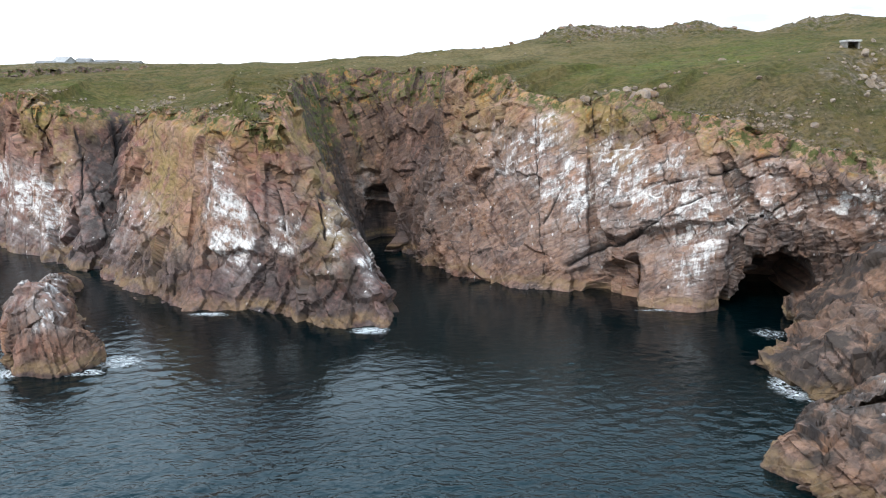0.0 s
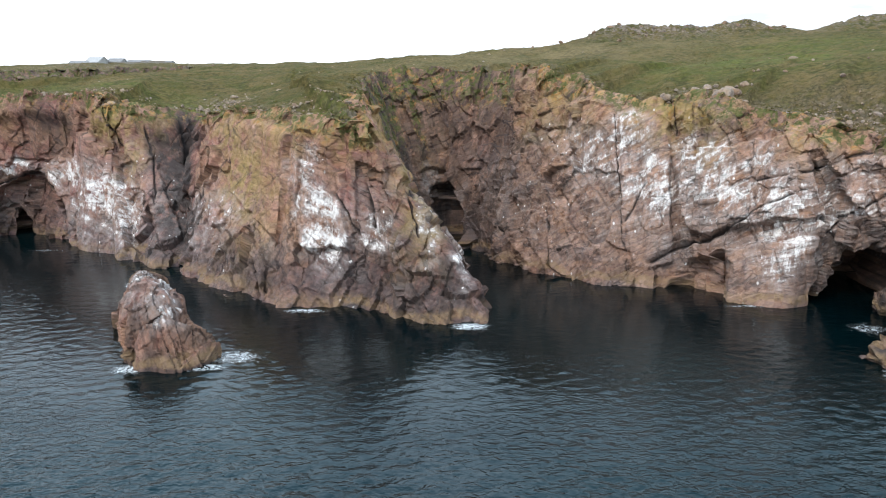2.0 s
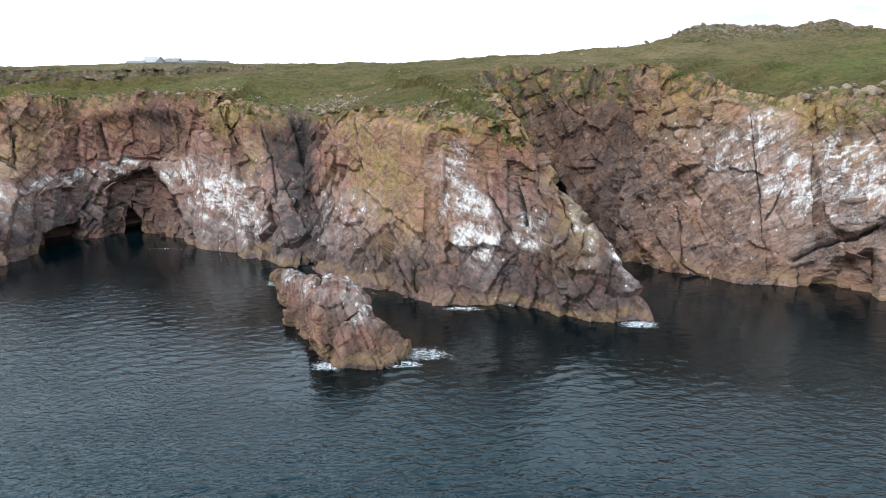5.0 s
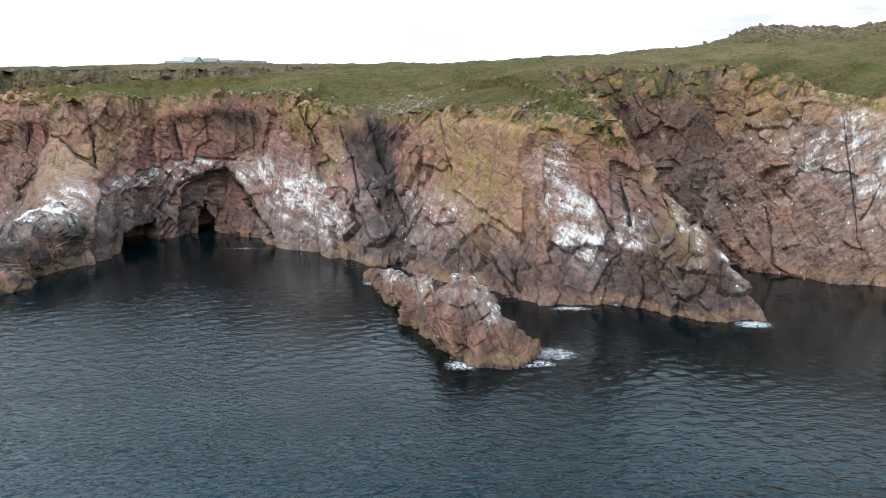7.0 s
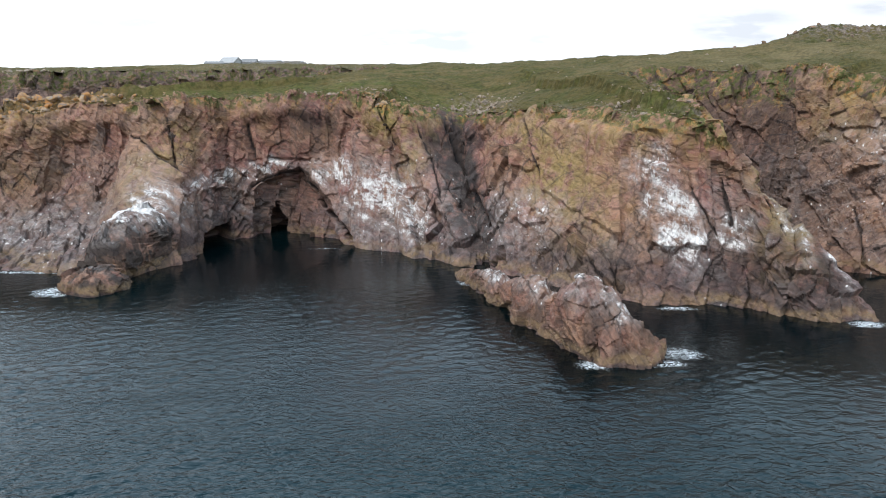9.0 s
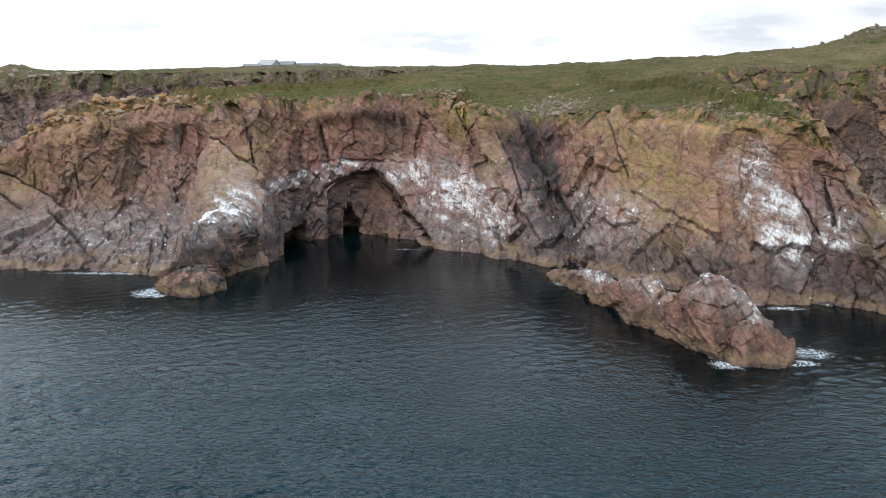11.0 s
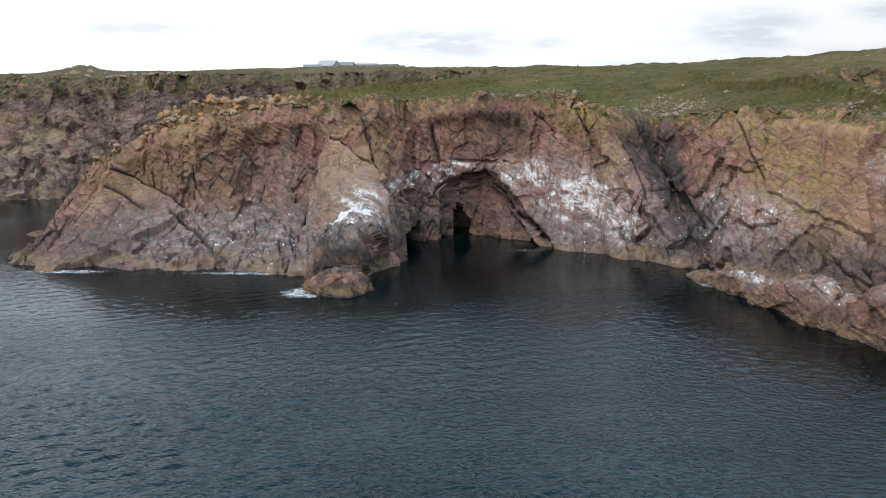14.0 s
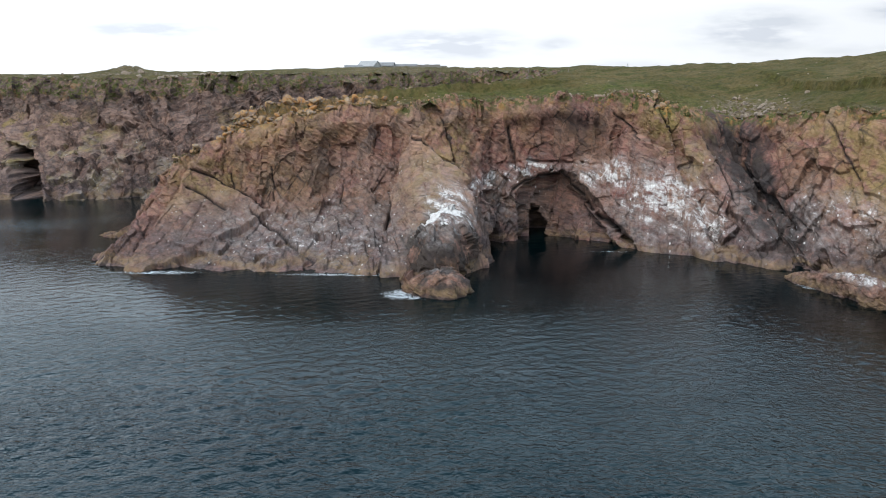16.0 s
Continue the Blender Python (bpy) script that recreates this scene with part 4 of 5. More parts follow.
def build_land():
    gx, gy = spaced(-4300, -300, 130, 4300, 0.8), spaced(60, 92, 235, 4400, 0.8)
    x, y = [a.ravel() for a in np.meshgrid(gx, gy)]
    edge = rim[::4]
    px, py = np.concatenate([edge[:, 0], [4500, 4500, -4500, -4500]]), np.concatenate([edge[:, 1], [-420, 5000, 5000, 300]])
    inside = np.zeros(len(x), bool)
    for i in range(len(px)):
        x1, y1, x2, y2 = px[i - 1], py[i - 1], px[i], py[i]
        if y1 != y2:
            inside ^= ((y1 > y) != (y2 > y)) & (x < (x2 - x1) * (y - y1) / (y2 - y1) + x1)
    dist, which = np.full(len(x), 1e9), np.zeros(len(x), int)
    for k in range(0, len(x), 20000):
        d = (x[k:k + 20000, None] - edge[None, :, 0]) ** 2 + (y[k:k + 20000, None] - edge[None, :, 1]) ** 2
        which[k:k + 20000] = d.argmin(1)
        dist[k:k + 20000] = np.sqrt(d.min(1))
    snap = ~inside
    px2, py2 = np.where(snap, edge[which, 0], x), np.where(snap, edge[which, 1], y)
    d = np.where(snap, 0, dist)
    w = np.exp(-(d / 13.0) ** 1.3)
    z = edge[which, 2] * w + inland(px2, py2) * (1 - w)
    p = np.stack([px2, py2, z], 1)
    near = step(-np.hypot(x + 90, y - 170), -420, -250)
    flat = p * np.array([1, 1, 0])
    z = z + 0.15 + near * (0.55 * fbm(flat * 0.09, 3, 21) + 0.25 * fbm(flat * 0.5, 4, 22)) * (0.25 + 0.75 * step(d, 0, 6)) - 0.12 * step(-d, -2.0, 0)
    knoll = sum(np.exp(-((x - a) / (s * 1.1)) ** 2 - ((y - b) / (t * 1.1)) ** 2) for a, b, s, t, h in KNOLLS if h > 0)
    bare, rust = np.clip(knoll * 0.8, 0, 1), 0 * x
    for a, b, w1, w2, s, o in STONY:
        e = s * np.exp(-(((x - a) / w1) ** 2 + ((y - b) / w2) ** 2) ** 1.4)
        bare, rust = np.maximum(bare, e), np.maximum(rust, e * o)
    g1, r1, o1 = blocks(turned(flat, 0, 0, 25, (1.7, 1.4, 1.0)), 91)
    g2, r2, o2 = blocks(flat / 0.9, 95)
    bump = (r1[:, 0] - 0.4) * 1.1 + (o1[:, 0] * (r1[:, 1] - 0.5) + o1[:, 1] * (r1[:, 2] - 0.5)) * 0.7 + (r2[:, 0] - 0.4) * 0.35
    z = z + bare * near * bump
    stone = np.maximum(bare, step(-d, -3.5, 0.5) * 0.75)
    dry = np.exp(-((x - 15) / 45) ** 2 - ((y - 190) / 22) ** 2) + step(y, 300, 420)
    growth = []
    for spots in (LUSH, HEATH):
        growth.append(np.clip(sum(s1 * np.exp(-(((x - a) / w1) ** 2 + ((y - b) / w2) ** 2) ** 1.3) for a, b, w1, w2, s1 in spots), 0, 1))
    n = (len(gy), len(gx))
    ins = inside.reshape(n)
    keep = ins[:-1, :-1] | ins[:-1, 1:] | ins[1:, 1:] | ins[1:, :-1]
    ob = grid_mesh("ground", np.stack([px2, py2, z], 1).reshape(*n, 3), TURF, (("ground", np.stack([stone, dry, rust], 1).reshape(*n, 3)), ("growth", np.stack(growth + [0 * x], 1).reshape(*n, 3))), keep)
    tagged(ob, "rough green clifftop turf with bare stones near the edge", "grassland", kind="structure")
    return gx, gy, z.reshape(n), ins, d.reshape(n)


LAND_X, LAND_Y, LAND_Z, LAND_IN, LAND_D = build_land()


def land_at(x, y):
    """Height of the ground, whether it is land, and how far the rim is."""
    i = np.clip(np.searchsorted(LAND_X, x), 1, len(LAND_X) - 1)
    j = np.clip(np.searchsorted(LAND_Y, y), 1, len(LAND_Y) - 1)
    i = i - (abs(LAND_X[i - 1] - x) < abs(LAND_X[i] - x))
    j = j - (abs(LAND_Y[j - 1] - y) < abs(LAND_Y[j] - y))
    return LAND_Z[j, i], LAND_IN[j, i], LAND_D[j, i]


# ---- sea ----
FOAM = [(-41.5, 89, 4.2, 2.8, 0.4), (-53, 85, 2.2, 1.6, 0.7), (-45, 85.5, 3.5, 1.2, 0.6), (-11, 101, 2.6, 1.6, 0.7), (-36, 108.5, 3.5, 1.2, 0.5), (-136.5, 117, 3.5, 2.6, 1.0), (-148, 130, 14, 1.2, 0.5),
        (-184, 131, 8, 1.4, 0.6), (34, 110.8, 7, 0.8, 0.4), (41, 81, 3.5, 4, 0.7), (-68, 124, 2, 3, 0.5), (45, 100, 3, 3, 0.35), (-97, 150, 6, 1.2, 0.3)]


def build_sea():
    gx, gy = spaced(-4400, -255, 66, 4400, 0.5), spaced(-900, 54, 166, 4400, 0.29)
    x, y = [a.ravel() for a in np.meshgrid(gx, gy)]
    near = step(-np.hypot((x + 95) / 1.5, y - 100), -200, -110)
    # calmer in the lee of the cliffs
    shore, lee = coast[::9, :2], np.full(len(x), 1e9)
    for k in range(0, len(x), 20000):
        lee[k:k + 20000] = np.sqrt(((x[k:k + 20000, None] - shore[None, :, 0]) ** 2 + (y[k:k + 20000, None] - shore[None, :, 1]) ** 2).min(1))
    gust = 0.8 + 0.5 * fbm(np.stack([x, y * 1.6, 0 * x], 1) * 0.028, 3, 8)
    z = np.zeros(len(x))
    rng = random.Random(4)
    for i in range(44):
        length = 1.0 * 1.028 ** i
        a = radians(-80 + rng.gauss(0, 46))
        z += 0.0058 * length * np.sin((x * math.cos(a) + y * math.sin(a)) * 2 * math.pi / length + rng.uniform(0, 6.3) + 0.9 * fbm(np.stack([x, y, 0 * x + i], 1) * 0.11, 1, 60 + i % 5))
    z *= near * gust * (0.16 + 0.84 * step(lee, 10, 60))
    foam = np.zeros(len(x))
    for a, b, w, h, s in FOAM:
        foam = np.maximum(foam, s * np.exp(-((x - a) / w) ** 2 - ((y - b) / h) ** 2))
    n = (len(gy), len(gx), 3)
    f = np.stack([foam, step(lee, 8, 65), 0 * foam], 1).reshape(n)
    tagged(grid_mesh("water", np.stack([x, y, z], 1).reshape(n), SEA, (("foam", f),)), "dark teal sea with small wind ripples and foam at rocks", "sea", kind="structure")


build_sea()


# ---- rocks that stand in the sea ----
def sea_rock(name, outline, ridge, label, dip=-30, res=0.17, rough=0.7, white=0.4, gloom=0.0, size=0.6, steep=1.0, bulge=2.3, hue=0.28):
    """outline: plan of the foot; ridge: x, y, z along the crest. The flanks run up from the foot to the nearest crest point."""
    closed = np.array(outline + outline[:1], float)
    ring, _ = resample(np.c_[closed, closed[:, 0] * 0], res)
    crest, _ = resample(ridge, 0.4)
    near = ((ring[:, None, :2] - crest[None, :, :2]) ** 2).sum(2).argmin(1)
    top = crest[near]
    for _ in range(int(3 / res)):
        top = (np.roll(top, 1, 0) + top + np.roll(top, -1, 0)) / 3
    v = np.concatenate([[-0.15], np.linspace(0, 1, int(26 / res / 2))])[:, None]
    back = np.where(v > 0, np.clip(v, 0, 1) ** (1.5 * steep), v * 0.4)
    up = np.where(v > 0, 1 - (1 - np.clip(v, 0, 1)) ** bulge, v * 2)
    shut = np.clip(v, 0, 1)[..., None] ** 3
    top = top[None] * (1 - shut) + crest[near][None] * shut
    x = ring[:, 0] + (top[..., 0] - ring[:, 0]) * back
    y = ring[:, 1] + (top[..., 1] - ring[:, 1]) * back
    p = np.stack([x, y, top[..., 2] * up], -1)
    du, dv = np.roll(p, -1, 1) - np.roll(p, 1, 1), np.gradient(p, axis=0)
    nrm = np.cross(du, dv)
    nrm /= np.linalg.norm(nrm, axis=-1, keepdims=True) + 1e-9
    area = (closed[:-1, 0] * closed[1:, 1] - closed[1:, 0] * closed[:-1, 1]).sum()
    nrm *= 1 if area > 0 else -1
    flat = p.reshape(-1, 3)
    d, tone, lay = rockface(flat, dip, size, 0.55)
    d = d * rough
    out = (flat + nrm.reshape(-1, 3) * d[:, None]).reshape(p.shape)
    out = np.concatenate([out, out[:, :1]], 1)
    tone = tone.reshape(p.shape)
    tone = np.concatenate([tone, tone[:, :1]], 1)
    lay = lay.reshape(p.shape)
    lay = np.concatenate([lay, lay[:, :1]], 1)
    if area < 0:
        out, tone, lay = out[:, ::-1], tone[:, ::-1], lay[:, ::-1]
    q = out.reshape(-1, 3)
    band = q[:, 2] + 0.6 * fbm(q * 0.35, 3, 70)
    high = top[..., 2].max()
    patch = step(fbm(q * 0.3, 3, 72), -0.25, 0.35)
    tone[..., 1:] = np.stack([hue + 0.4 * tone[..., 1], 0.12 + 0.7 * tone[..., 2]], -1)
    st = np.stack([white * step(q[:, 2], high * 0.45, high) * (0.5 + 0.5 * patch), 0.04 + 0 * band, gloom * (0.5 + 0.8 * patch)], 1)
    cv = np.stack([0 * band, step(-band, -2.4, -0.6) * 0.9, step(band, 0.1, 0.5) * step(-band, -1.9, -1.1) * 0.7], 1)
    ob = grid_mesh(name, out, ROCK, (("stain_shade", st.reshape(out.shape)), ("cover", cv.reshape(out.shape)), ("joint", tone), ("bed", lay)), crisp=32)
    return tagged(ob, label, "sea rock" if label else "")


skerry = tagged(new("skerry"), "pinkish granite skerry split by joints, foam around it", "sea rock")
for outline, ridge, steep, bulge in (
        ([(-69.5, 128.5), (-69, 125), (-66, 116), (-63.8, 110), (-60, 110.5), (-60.5, 116), (-65.5, 127.5)], [(-67.5, 126, 1.0), (-64.5, 118, 3.4), (-62.4, 112.5, 3.7)], 1.0, 1.5),
        ([(-63.8, 111), (-62.5, 106), (-59.5, 98.5), (-57.5, 95.5), (-52.5, 97), (-53.5, 103), (-59, 112.5)], [(-61, 109, 4.6), (-58.5, 104.5, 5.8), (-56, 99.5, 5.4)], 1.1, 1.5),
        ([(-58, 97), (-56, 90.5), (-53.4, 86.5), (-50, 86.5), (-48.8, 91), (-50, 97), (-53, 99)], [(-55.2, 95, 7.4), (-53.6, 92.4, 9.4), (-52.2, 91.2, 8.9)], 1.5, 1.7),
        ([(-53.2, 87.2), (-52, 84.5), (-48, 84), (-44.2, 86.3), (-43.4, 89.5), (-45.5, 93), (-49.2, 94), (-50.6, 89)], [(-51, 88.8, 6.6), (-49.6, 88.8, 6.7), (-46.2, 88.8, 3.2)], 0.9, 1.35)):
    block = sea_rock("rock_mass", outline, ridge, "", -62, 0.18, 0.62, 0.8, 0.55, 0.75, steep, bulge)
    block.parent = skerry
sea_rock("shore_rock", [(-212, 165), (-207, 162), (-202, 161), (-198, 164), (-200, 169), (-207, 170)], [(-208, 166, 1.0), (-204, 166, 2.6), (-200, 166, 5)], "low dark granite reef beyond the promontory tip", 30, gloom=0.5)
spur = tagged(new("rock_spur"), "dark wet granite spur splashed white, running into the sea", "sea rock")
for outline, ridge, white, gloom in (
        ([(-138, 130.5), (-136, 124), (-132.5, 122), (-128.5, 123), (-126, 131), (-124, 139), (-134, 141)], [(-131.8, 126, 7.0), (-131.5, 129, 9.2), (-131, 134, 10.8), (-129, 140, 11)], 1.5, 1.8),
        ([(-138.5, 126), (-137.5, 119.5), (-133, 115), (-129, 114.5), (-125.5, 118.5), (-127, 124.5), (-131, 127)], [(-135, 121, 2.4), (-131.5, 120, 3.6), (-130, 123, 3.0)], 0.3, 0.9)):
    sea_rock("rock_mass", outline, ridge, "", -30, 0.22, 0.6, white, gloom, 0.6, 1.2, 1.7).parent = spur
sea_rock("shore_rock", [(29, 63), (31, 58), (40, 51), (58, 46), (66, 56), (58, 70), (46, 74.5), (38, 71.5), (33, 68)],
         [(32.5, 63, 4.2), (37, 65, 5.2), (43, 68, 5.4), (56, 62, 8)], "cracked pale pink granite outcrop low above the sea", 40, white=0.9, gloom=0.95, hue=0.5)
sea_rock("shore_slab", [(52, 112), (50, 102), (48, 97), (57, 93), (70, 90), (86, 92), (84, 106), (64, 113)],
         [(52.5, 104, 3), (58, 102, 10), (66, 100, 16), (80, 98, 20)], "layered pink granite slabs sloping down beside a cave", 40, white=0.9, gloom=0.95, hue=0.5)
sea_rock("shore_slab", [(37, 89), (39.5, 84), (40, 79), (44, 75.5), (58, 73), (80, 70), (86, 90), (62, 95), (48, 97), (43, 93)],
         [(40, 87, 1.5), (45, 85, 5), (52, 84, 8.5), (62, 83, 11.5), (78, 81, 15)], "cracked pink granite slab dipping into the sea", 40, white=0.9, gloom=0.95, hue=0.5)


# ---- small parts ----


def part(name, bm, material, parent=None, label=""):
    """Links a bmesh as one mesh object, under a thing or a part."""
    me = bpy.data.meshes.new(name)
    bm.to_mesh(me)
    bm.free()
    me.materials.append(material)
    ob = new(name, me)
    if parent is not None:
        ob.parent = parent
    return tagged(ob, label)


def box(x0, x1, y0, y1, z0, z1, bevel=0.0):
    bm = bmesh.new()
    bmesh.ops.create_cube(bm, size=1.0, matrix=Matrix.LocRotScale(((x0 + x1) / 2, (y0 + y1) / 2, (z0 + z1) / 2), None, (x1 - x0, y1 - y0, z1 - z0)))
    if bevel:
        bmesh.ops.bevel(bm, geom=bm.edges[:], offset=bevel, segments=2, affect="EDGES")
    return bm


# ---- loose boulders on the cliff top ----
GREY_STONE, RUSTY_STONE = boulder_material("weathered_boulder", 0.25), boulder_material("lichened_boulder", 0.8)


def boulder_mesh(seed, material):
    rng = random.Random(seed)
    bm = bmesh.new()
    bmesh.ops.create_icosphere(bm, subdivisions=2, radius=0.5)
    cuts = [(Vector((rng.gauss(0, 1), rng.gauss(0, 1), rng.gauss(0, 0.8))).normalized(), rng.uniform(0.24, 0.4)) for _ in range(9)]
    for v in bm.verts:
        for nrm, h in cuts:
            over = v.co.dot(nrm) - h
            if over > 0:
                v.co -= nrm * over
        v.co += 0.03 * Vector(noise.noise_vector(v.co * 4 + Vector((seed, 0, 0))))
    me = bpy.data.meshes.new("boulder")
    bm.to_mesh(me)
    bm.free()
    me.materials.append(material)
    return me


GREY = [boulder_mesh(i, GREY_STONE) for i in range(6)]
RUSTY = [boulder_mesh(20 + i, RUSTY_STONE) for i in range(6)]


def scatter(x, y, sx, sy, count, lo, hi, seed):
    """Poses for stones strewn round x, y on the ground."""
    rng = random.Random(seed)
    made, tries = [], 0
    while len(made) < count and tries < count * 8:
        tries += 1
        px, py = rng.gauss(x, sx), rng.gauss(y, sy)
        z, land, d = land_at(px, py)
        if not land or d < 0.3:
            continue
        size = lo * (hi / lo) ** (rng.random() ** 2)
        made.append(Matrix.LocRotScale((px, py, z + size * 0.1), Euler((rng.gauss(0, 0.3), rng.gauss(0, 0.3), rng.uniform(0, 6.3))),
                                       (size * rng.uniform(0.9, 1.6), size * rng.uniform(0.8, 1.2), size * rng.uniform(0.6, 1.0))))
    return made


def boulders(poses, meshes, label, group):
    for n, m in enumerate(poses):
        ob = new("boulder", meshes[n % len(meshes)])
        ob.matrix_world = m
        tagged(ob, label, "boulder", group)


def scree(name, poses, meshes, label):
    """Stones too many to tell apart, in one mesh."""
    bm = bmesh.new()
    co, faces = [], []
    for n, m in enumerate(poses):
        me, k = meshes[n % len(meshes)], len(co)
        co += [m @ v.co for v in me.vertices]
        faces += [[k + i for i in f.vertices] for f in me.polygons]
    bm.free()
    me = bpy.data.meshes.new(name)
    me.from_pydata(co, [], faces)
    me.materials.append(meshes[0].materials[0])
    tagged(new(name, me), label, "stones", kind="stuff")


ORANGE = "angular boulder with orange lichen on the promontory top"
PALE = "pale weathered granite boulder lying in clifftop turf"
boulders(scatter(-172, 164, 9, 3.2, 115, 0.7, 3.0, 1), RUSTY, ORANGE, "orange boulders on the promontory")
boulders(scatter(-156, 167, 9, 2.4, 75, 0.6, 2.6, 2), RUSTY, ORANGE, "orange boulders on the promontory")
boulders(scatter(-184, 159.5, 4, 2.0, 26, 0.6, 2.0, 3), RUSTY, ORANGE, "orange boulders on the promontory")
boulders(scatter(-112, 168, 9, 1.3, 30, 0.5, 1.6, 4), GREY, PALE, "pale boulders along the cove rim")
boulders(scatter(-86, 160, 4, 1.3, 14, 0.6, 1.9, 5), RUSTY, "orange lichened block at the cove rim", "orange blocks at the cove rim")
boulders(scatter(-44, 130, 9, 5, 24, 0.4, 1.2, 7), GREY, PALE, "pale boulders on the headland")
boulders(scatter(26, 130, 5, 2.2, 30, 0.7, 2.6, 8), GREY, "large pale block at the cliff rim", "pale blocks at the east rim")
boulders(scatter(44, 115, 9, 2.2, 30, 0.4, 1.3, 9), GREY, PALE, "pale boulders on the east slope")
boulders(scatter(58, 140, 14, 14, 9, 0.5, 1.7, 10), GREY, PALE, "pale boulders on the east slope")
scree("scree", scatter(-66, 168, 4.5, 5, 120, 0.4, 1.5, 6), GREY, "grey scree patch in the turf above a gully")
scree("knoll_stones", scatter(60, 222, 26, 5, 50, 0.6, 2.2, 11), GREY, "grey outcrop stones on rocky knolls")
scree("hollow_stones", scatter(76, 128, 5, 6, 110, 0.5, 2.0, 12), GREY, "broken grey stones in a hollow")
scree("pasture_stones", scatter(-60, 185, 50, 14, 30, 0.3, 0.9, 13), GREY, "small pale stones strewn over the pasture")
scree("far_stones", scatter(-215, 262, 30, 3, 50, 0.8, 2.4, 14), GREY, "grey stones at a distant cliff rim")
scree("rim_rubble", scatter(-166, 164, 15, 3.5, 420, 0.25, 0.8, 15) + scatter(-80, 159, 8, 2, 80, 0.25, 0.7, 16), RUSTY, "orange lichened rubble on the promontory top")
scree("grey_rubble", scatter(-45, 128, 10, 6, 160, 0.2, 0.6, 17) + scatter(-105, 168, 16, 1.5, 160, 0.2, 0.7, 18) + scatter(40, 117, 12, 2.2, 160, 0.2, 0.6, 19), GREY, "grey rubble along the cliff rim")


# ---- grass tussocks ----
def build_tussocks():
    rng = np.random.default_rng(7)
    verts, faces = [], []
    for i in rng.permutation(len(rim))[:2600]:
        if abs(rim[i, 0] + 70) > 150 or rim[i, 1] > 190:
            continue
        for _ in range(4):
            x, y = rim[i, :2] + rng.normal(0, 1.8, 2)
            z, land, d = land_at(x, y)
            if land:
                verts.append((x, y, z))
    for _ in range(1500):
        x, y = rng.uniform(-185, 85), rng.uniform(100, 200)
        z, land, d = land_at(x, y)
        if land:
            verts.append((x, y, z))
    co = []
    for x, y, z in verts:
        h = rng.uniform(0.08, 0.26)
        for b in range(4):
            a, lean_a, w = rng.uniform(0, 6.3), rng.uniform(0.05, 0.3), rng.uniform(0.07, 0.16)
            ox, oy = x + 0.15 * rng.normal(), y + 0.15 * rng.normal()
            n = len(co)
            co += [(ox - w * math.cos(a), oy - w * math.sin(a), z - 0.08), (ox + w * math.cos(a), oy + w * math.sin(a), z - 0.08), (ox + lean_a * math.cos(a + 1.3), oy + lean_a * math.sin(a + 1.3), z + h)]
            faces.append((n, n + 1, n + 2))
    me = bpy.data.meshes.new("grass_tussock")
    me.from_pydata(co, [], faces)
    me.materials.append(BLADES)
    tagged(new("grass_tussock", me), "tufts of rough olive grass along the cliff rim", "grass", kind="stuff")


build_tussocks()

# ---- farm buildings on the skyline ----
HARLING = plain_material("pale_harled_wall", (0.25, 0.25, 0.24), (0.38, 0.375, 0.36))
SLATE = plain_material("grey_slate_roof", (0.15, 0.15, 0.152), (0.23, 0.228, 0.225))
PALEROOF = plain_material("pale_roof_sheet", (0.27, 0.27, 0.27), (0.36, 0.36, 0.355))
STONEWALL = plain_material("dry_stone", (0.14, 0.13, 0.115), (0.25, 0.23, 0.20), 2.5)
WOOD = plain_material("weathered_post", (0.13, 0.11, 0.09), (0.2, 0.18, 0.15), 6)
CONCRETE = plain_material("weathered_concrete", (0.36, 0.35, 0.33), (0.5, 0.48, 0.45), 2.0)
DARKPANE = plain_material("dark_pane", (0.02, 0.022, 0.026), (0.035, 0.037, 0.04), 2.0, 0.2)


def gabled(width, depth, eaves, ridge):
    """A gabled roof's prism, overhanging a little."""
    bm = bmesh.new()
    w, d = width / 2 + 0.25, depth / 2 + 0.3
    thick = 0.22
    prof = [(-d, eaves - 0.1), (0, ridge), (d, eaves - 0.1), (d, eaves - 0.1 + thick), (0, ridge + thick), (-d, eaves - 0.1 + thick)]
    a, b = [bm.verts.new((-w, y, z)) for y, z in prof], [bm.verts.new((w, y, z)) for y, z in prof]
    for i in range(6):
        bm.faces.new((a[i], a[(i + 1) % 6], b[(i + 1) % 6], b[i]))
    bm.faces.new((a[0], a[5], a[4], a[1]))
    bm.faces.new((a[1], a[4], a[3], a[2]))
    bm.faces.new((b[1], b[4], b[5], b[0]))
    bm.faces.new((b[2], b[3], b[4], b[1]))
    bmesh.ops.recalc_face_normals(bm, faces=bm.faces[:])
    return bm


def gable_walls(width, depth, eaves, ridge):
    bm = bmesh.new()
    w, d = width / 2, depth / 2
    prof = [(-d, -1.5), (d, -1.5), (d, eaves), (0, ridge - 0.02), (-d, eaves)]
    a, b = [bm.verts.new((-w, y, z)) for y, z in prof], [bm.verts.new((w, y, z)) for y, z in prof]
    for i in range(5):
        bm.faces.new((a[i], a[(i + 1) % 5], b[(i + 1) % 5], b[i]))
    bm.faces.new(a[::-1])
    bm.faces.new(b)
    bmesh.ops.recalc_face_normals(bm, faces=bm.faces[:])
    return bm


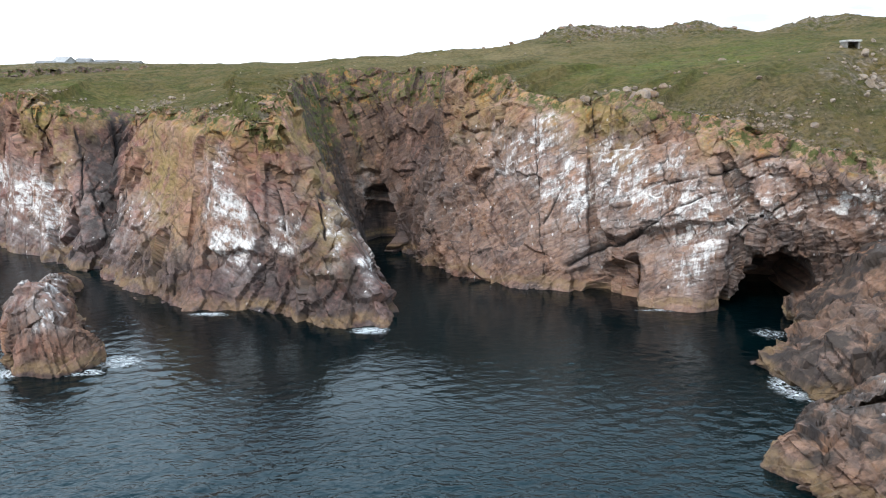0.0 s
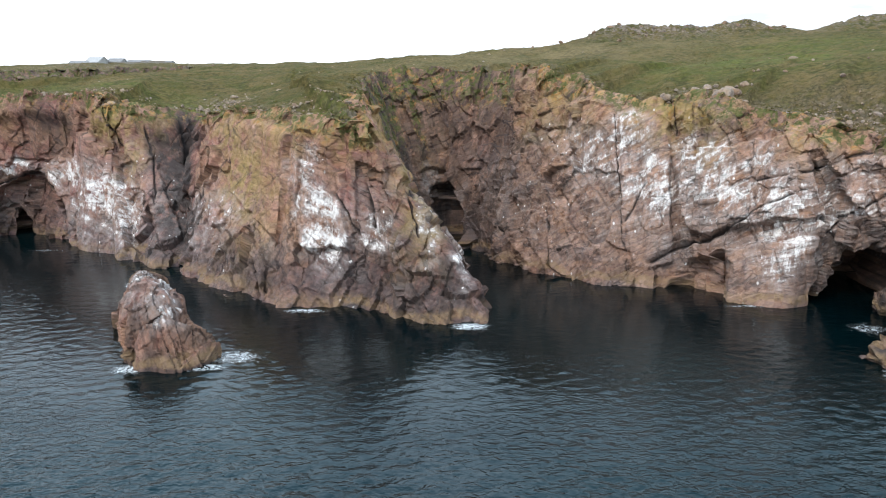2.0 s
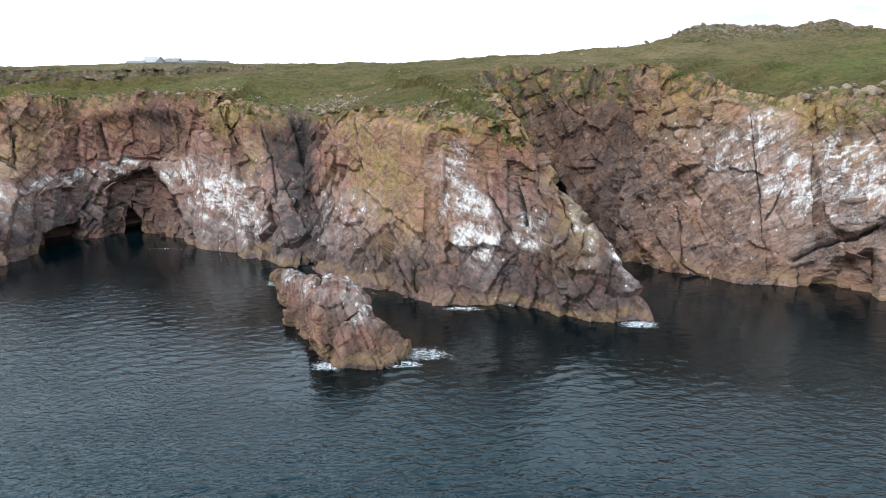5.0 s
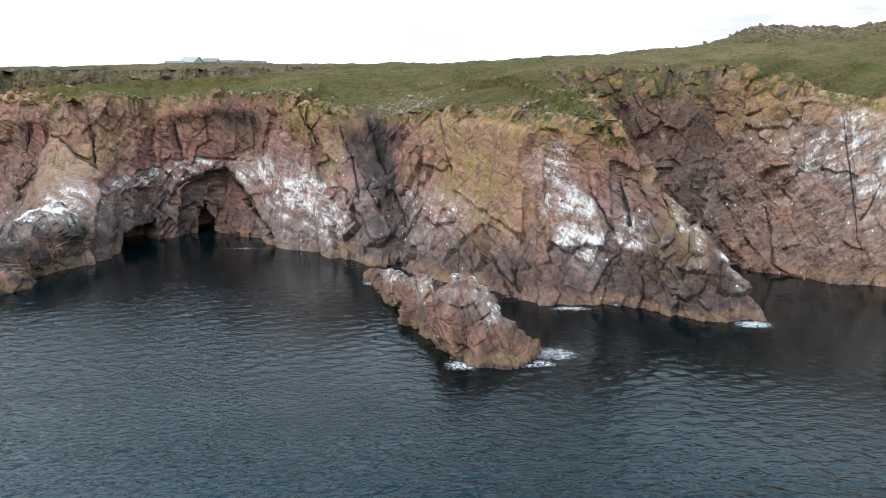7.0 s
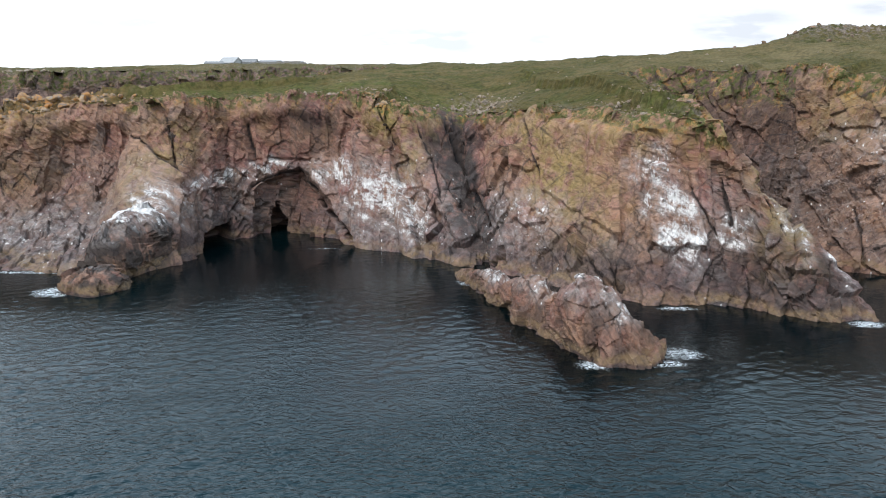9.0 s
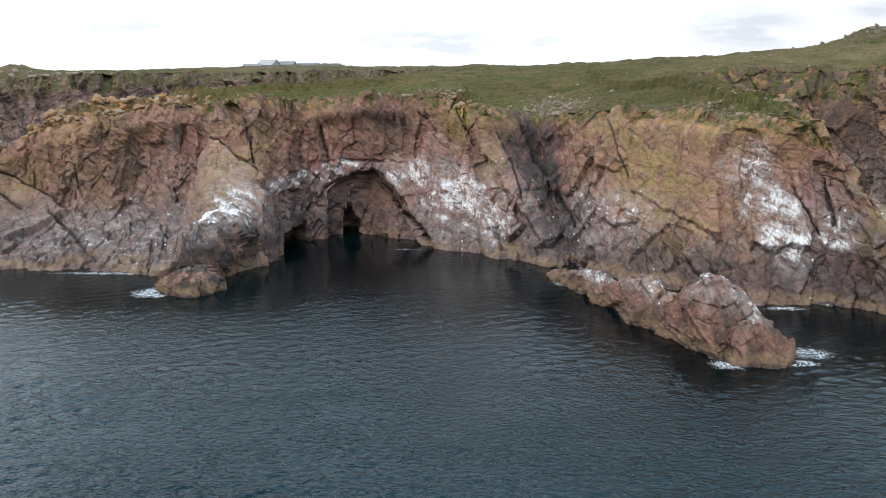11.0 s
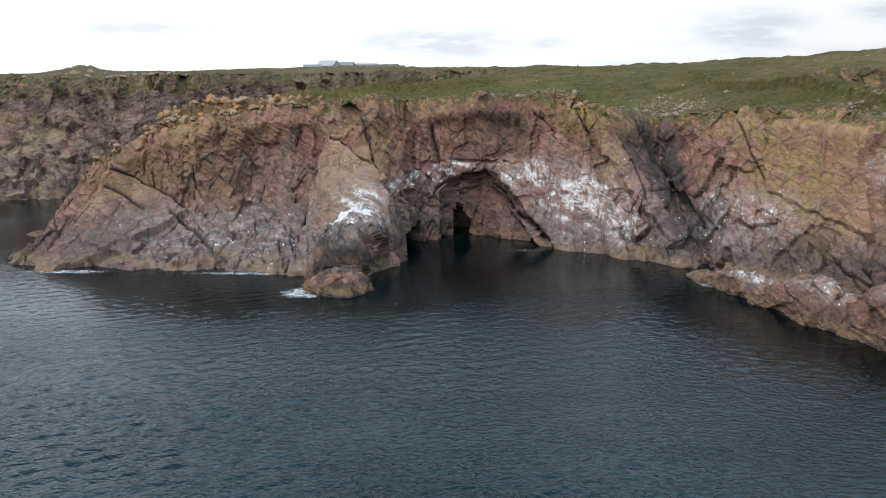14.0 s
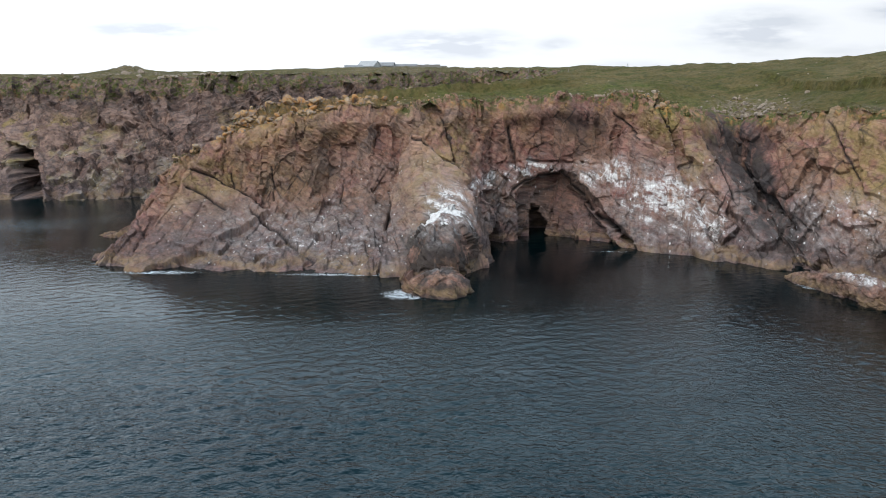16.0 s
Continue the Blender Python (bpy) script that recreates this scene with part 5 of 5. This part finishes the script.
def farm_building(name, x, y, z, turn, width, depth, eaves, ridge, label, windows, chimneys):
    house = new(name)
    house.matrix_world = pose(x, y, z, 0, 0, turn)
    tagged(house, label, "building", "farm buildings on the skyline")
    part("wall", gable_walls(width, depth, eaves, ridge), HARLING, house, "pale harled wall")
    pale = name == "farmhouse"
    roof = part("roof", gabled(width, depth, eaves, ridge), PALEROOF if pale else SLATE, house, "pale sheeted roof" if pale else "grey slate roof")
    for side in chimneys:
        part("chimney", box(side * width / 2 - 0.4, side * width / 2 + 0.4, -0.4, 0.4, ridge - 0.4, ridge + 1.0, 0.05), HARLING, roof)
    for k in range(windows):
        wx = (k + 0.5) / windows * width - width / 2
        win = part("window", box(wx - 0.55, wx + 0.55, -depth / 2 - 0.05, -depth / 2 + 0.1, 0.9, 2.1), HARLING, house)
        part("pane", box(wx - 0.45, wx + 0.45, -depth / 2 - 0.07, -depth / 2 - 0.02, 1.0, 2.0), DARKPANE, win, "dark window pane")


def on_land(x, y):
    return float(land_at(x, y)[0])


farm_building("farmhouse", -170.8, 345, 38.9, -24, 8.5, 6.5, 2.9, 5.2, "pale harled farmhouse with pale sheeted roof on the skyline", 3, ())
farm_building("byre", -163, 348, 39.1, -4, 6.5, 6, 2.9, 4.4, "low pale byre with dark slate roof on the skyline", 2, ())
farm_building("barn", -177.5, 343, 39.1, 8, 8, 5, 2.3, 3.2, "small whitewashed barn beside the farmhouse", 2, ())
farm_building("long_shed", -154.5, 352, 39.6, 2, 9.5, 6, 2.5, 3.3, "long low grey shed on the skyline", 4, ())
farm_building("long_shed", -144.8, 353, 39.6, 0, 10, 6, 2.2, 2.9, "very low grey shed on the skyline", 4, ())


def stone_dyke(x0, x1, y):
    wall = new("stone_dyke")
    wall.location = ((x0 + x1) / 2, y, on_land((x0 + x1) / 2, y))
    tagged(wall, "low dry stone dyke across the pasture", "wall")
    rng = random.Random(int(x0))
    half, x = (x1 - x0) / 2, -(x1 - x0) / 2
    while x < half:
        w = rng.uniform(1.5, 3.0)
        zz = on_land(wall.location.x + x + w / 2, y) - wall.location.z
        part("wall_stretch", box(x, x + w - 0.02, -0.35, 0.35, zz - 0.5, zz + rng.uniform(0.9, 1.15), 0.08), STONEWALL, wall)
        x += w


stone_dyke(-160, -136, 340)


def fence_post(x, y, height, label):
    z = on_land(x, y)
    bm = bmesh.new()
    bmesh.ops.create_cone(bm, cap_ends=True, segments=8, radius1=0.13, radius2=0.10, depth=height + 0.4, matrix=Matrix.Translation((0, 0, height / 2 - 0.2)))
    ob = part("fence_post", bm, WOOD)
    ob.matrix_world = pose(x, y, z, 0, 2, 0)
    tagged(ob, label, "post", "posts on the pasture")


for fx, fy in ((-92, 263), (-120, 300), (-128, 318), (-68, 282), (-105, 270)):
    fence_post(fx, fy, 1.3, "weathered wooden post standing in the pasture")


# ---- concrete lookout over the hollow ----
def lookout(x, y, z):
    ob = new("concrete_lookout")
    ob.matrix_world = pose(x, y, z, 0, 0, -8)
    tagged(ob, "ruined concrete lookout with a flat slab roof in the hillside", "bunker")
    part("roof_slab", box(-1.3, 1.3, -1.4, 2.2, -0.1, 0.25, 0.05), CONCRETE, ob, "pale weathered concrete slab")
    part("side_wall", box(-1.15, -0.85, -1.1, 2.0, -2.2, -0.1, 0.03), STONEWALL, ob)
    part("side_wall", box(0.85, 1.15, -1.1, 2.0, -2.2, -0.1, 0.03), STONEWALL, ob)
    part("back_wall", box(-0.85, 0.85, 1.7, 2.0, -2.2, -0.1, 0.03), STONEWALL, ob)


lookout(72.8, 140.5, on_land(72.8, 140.5) + 1.0)
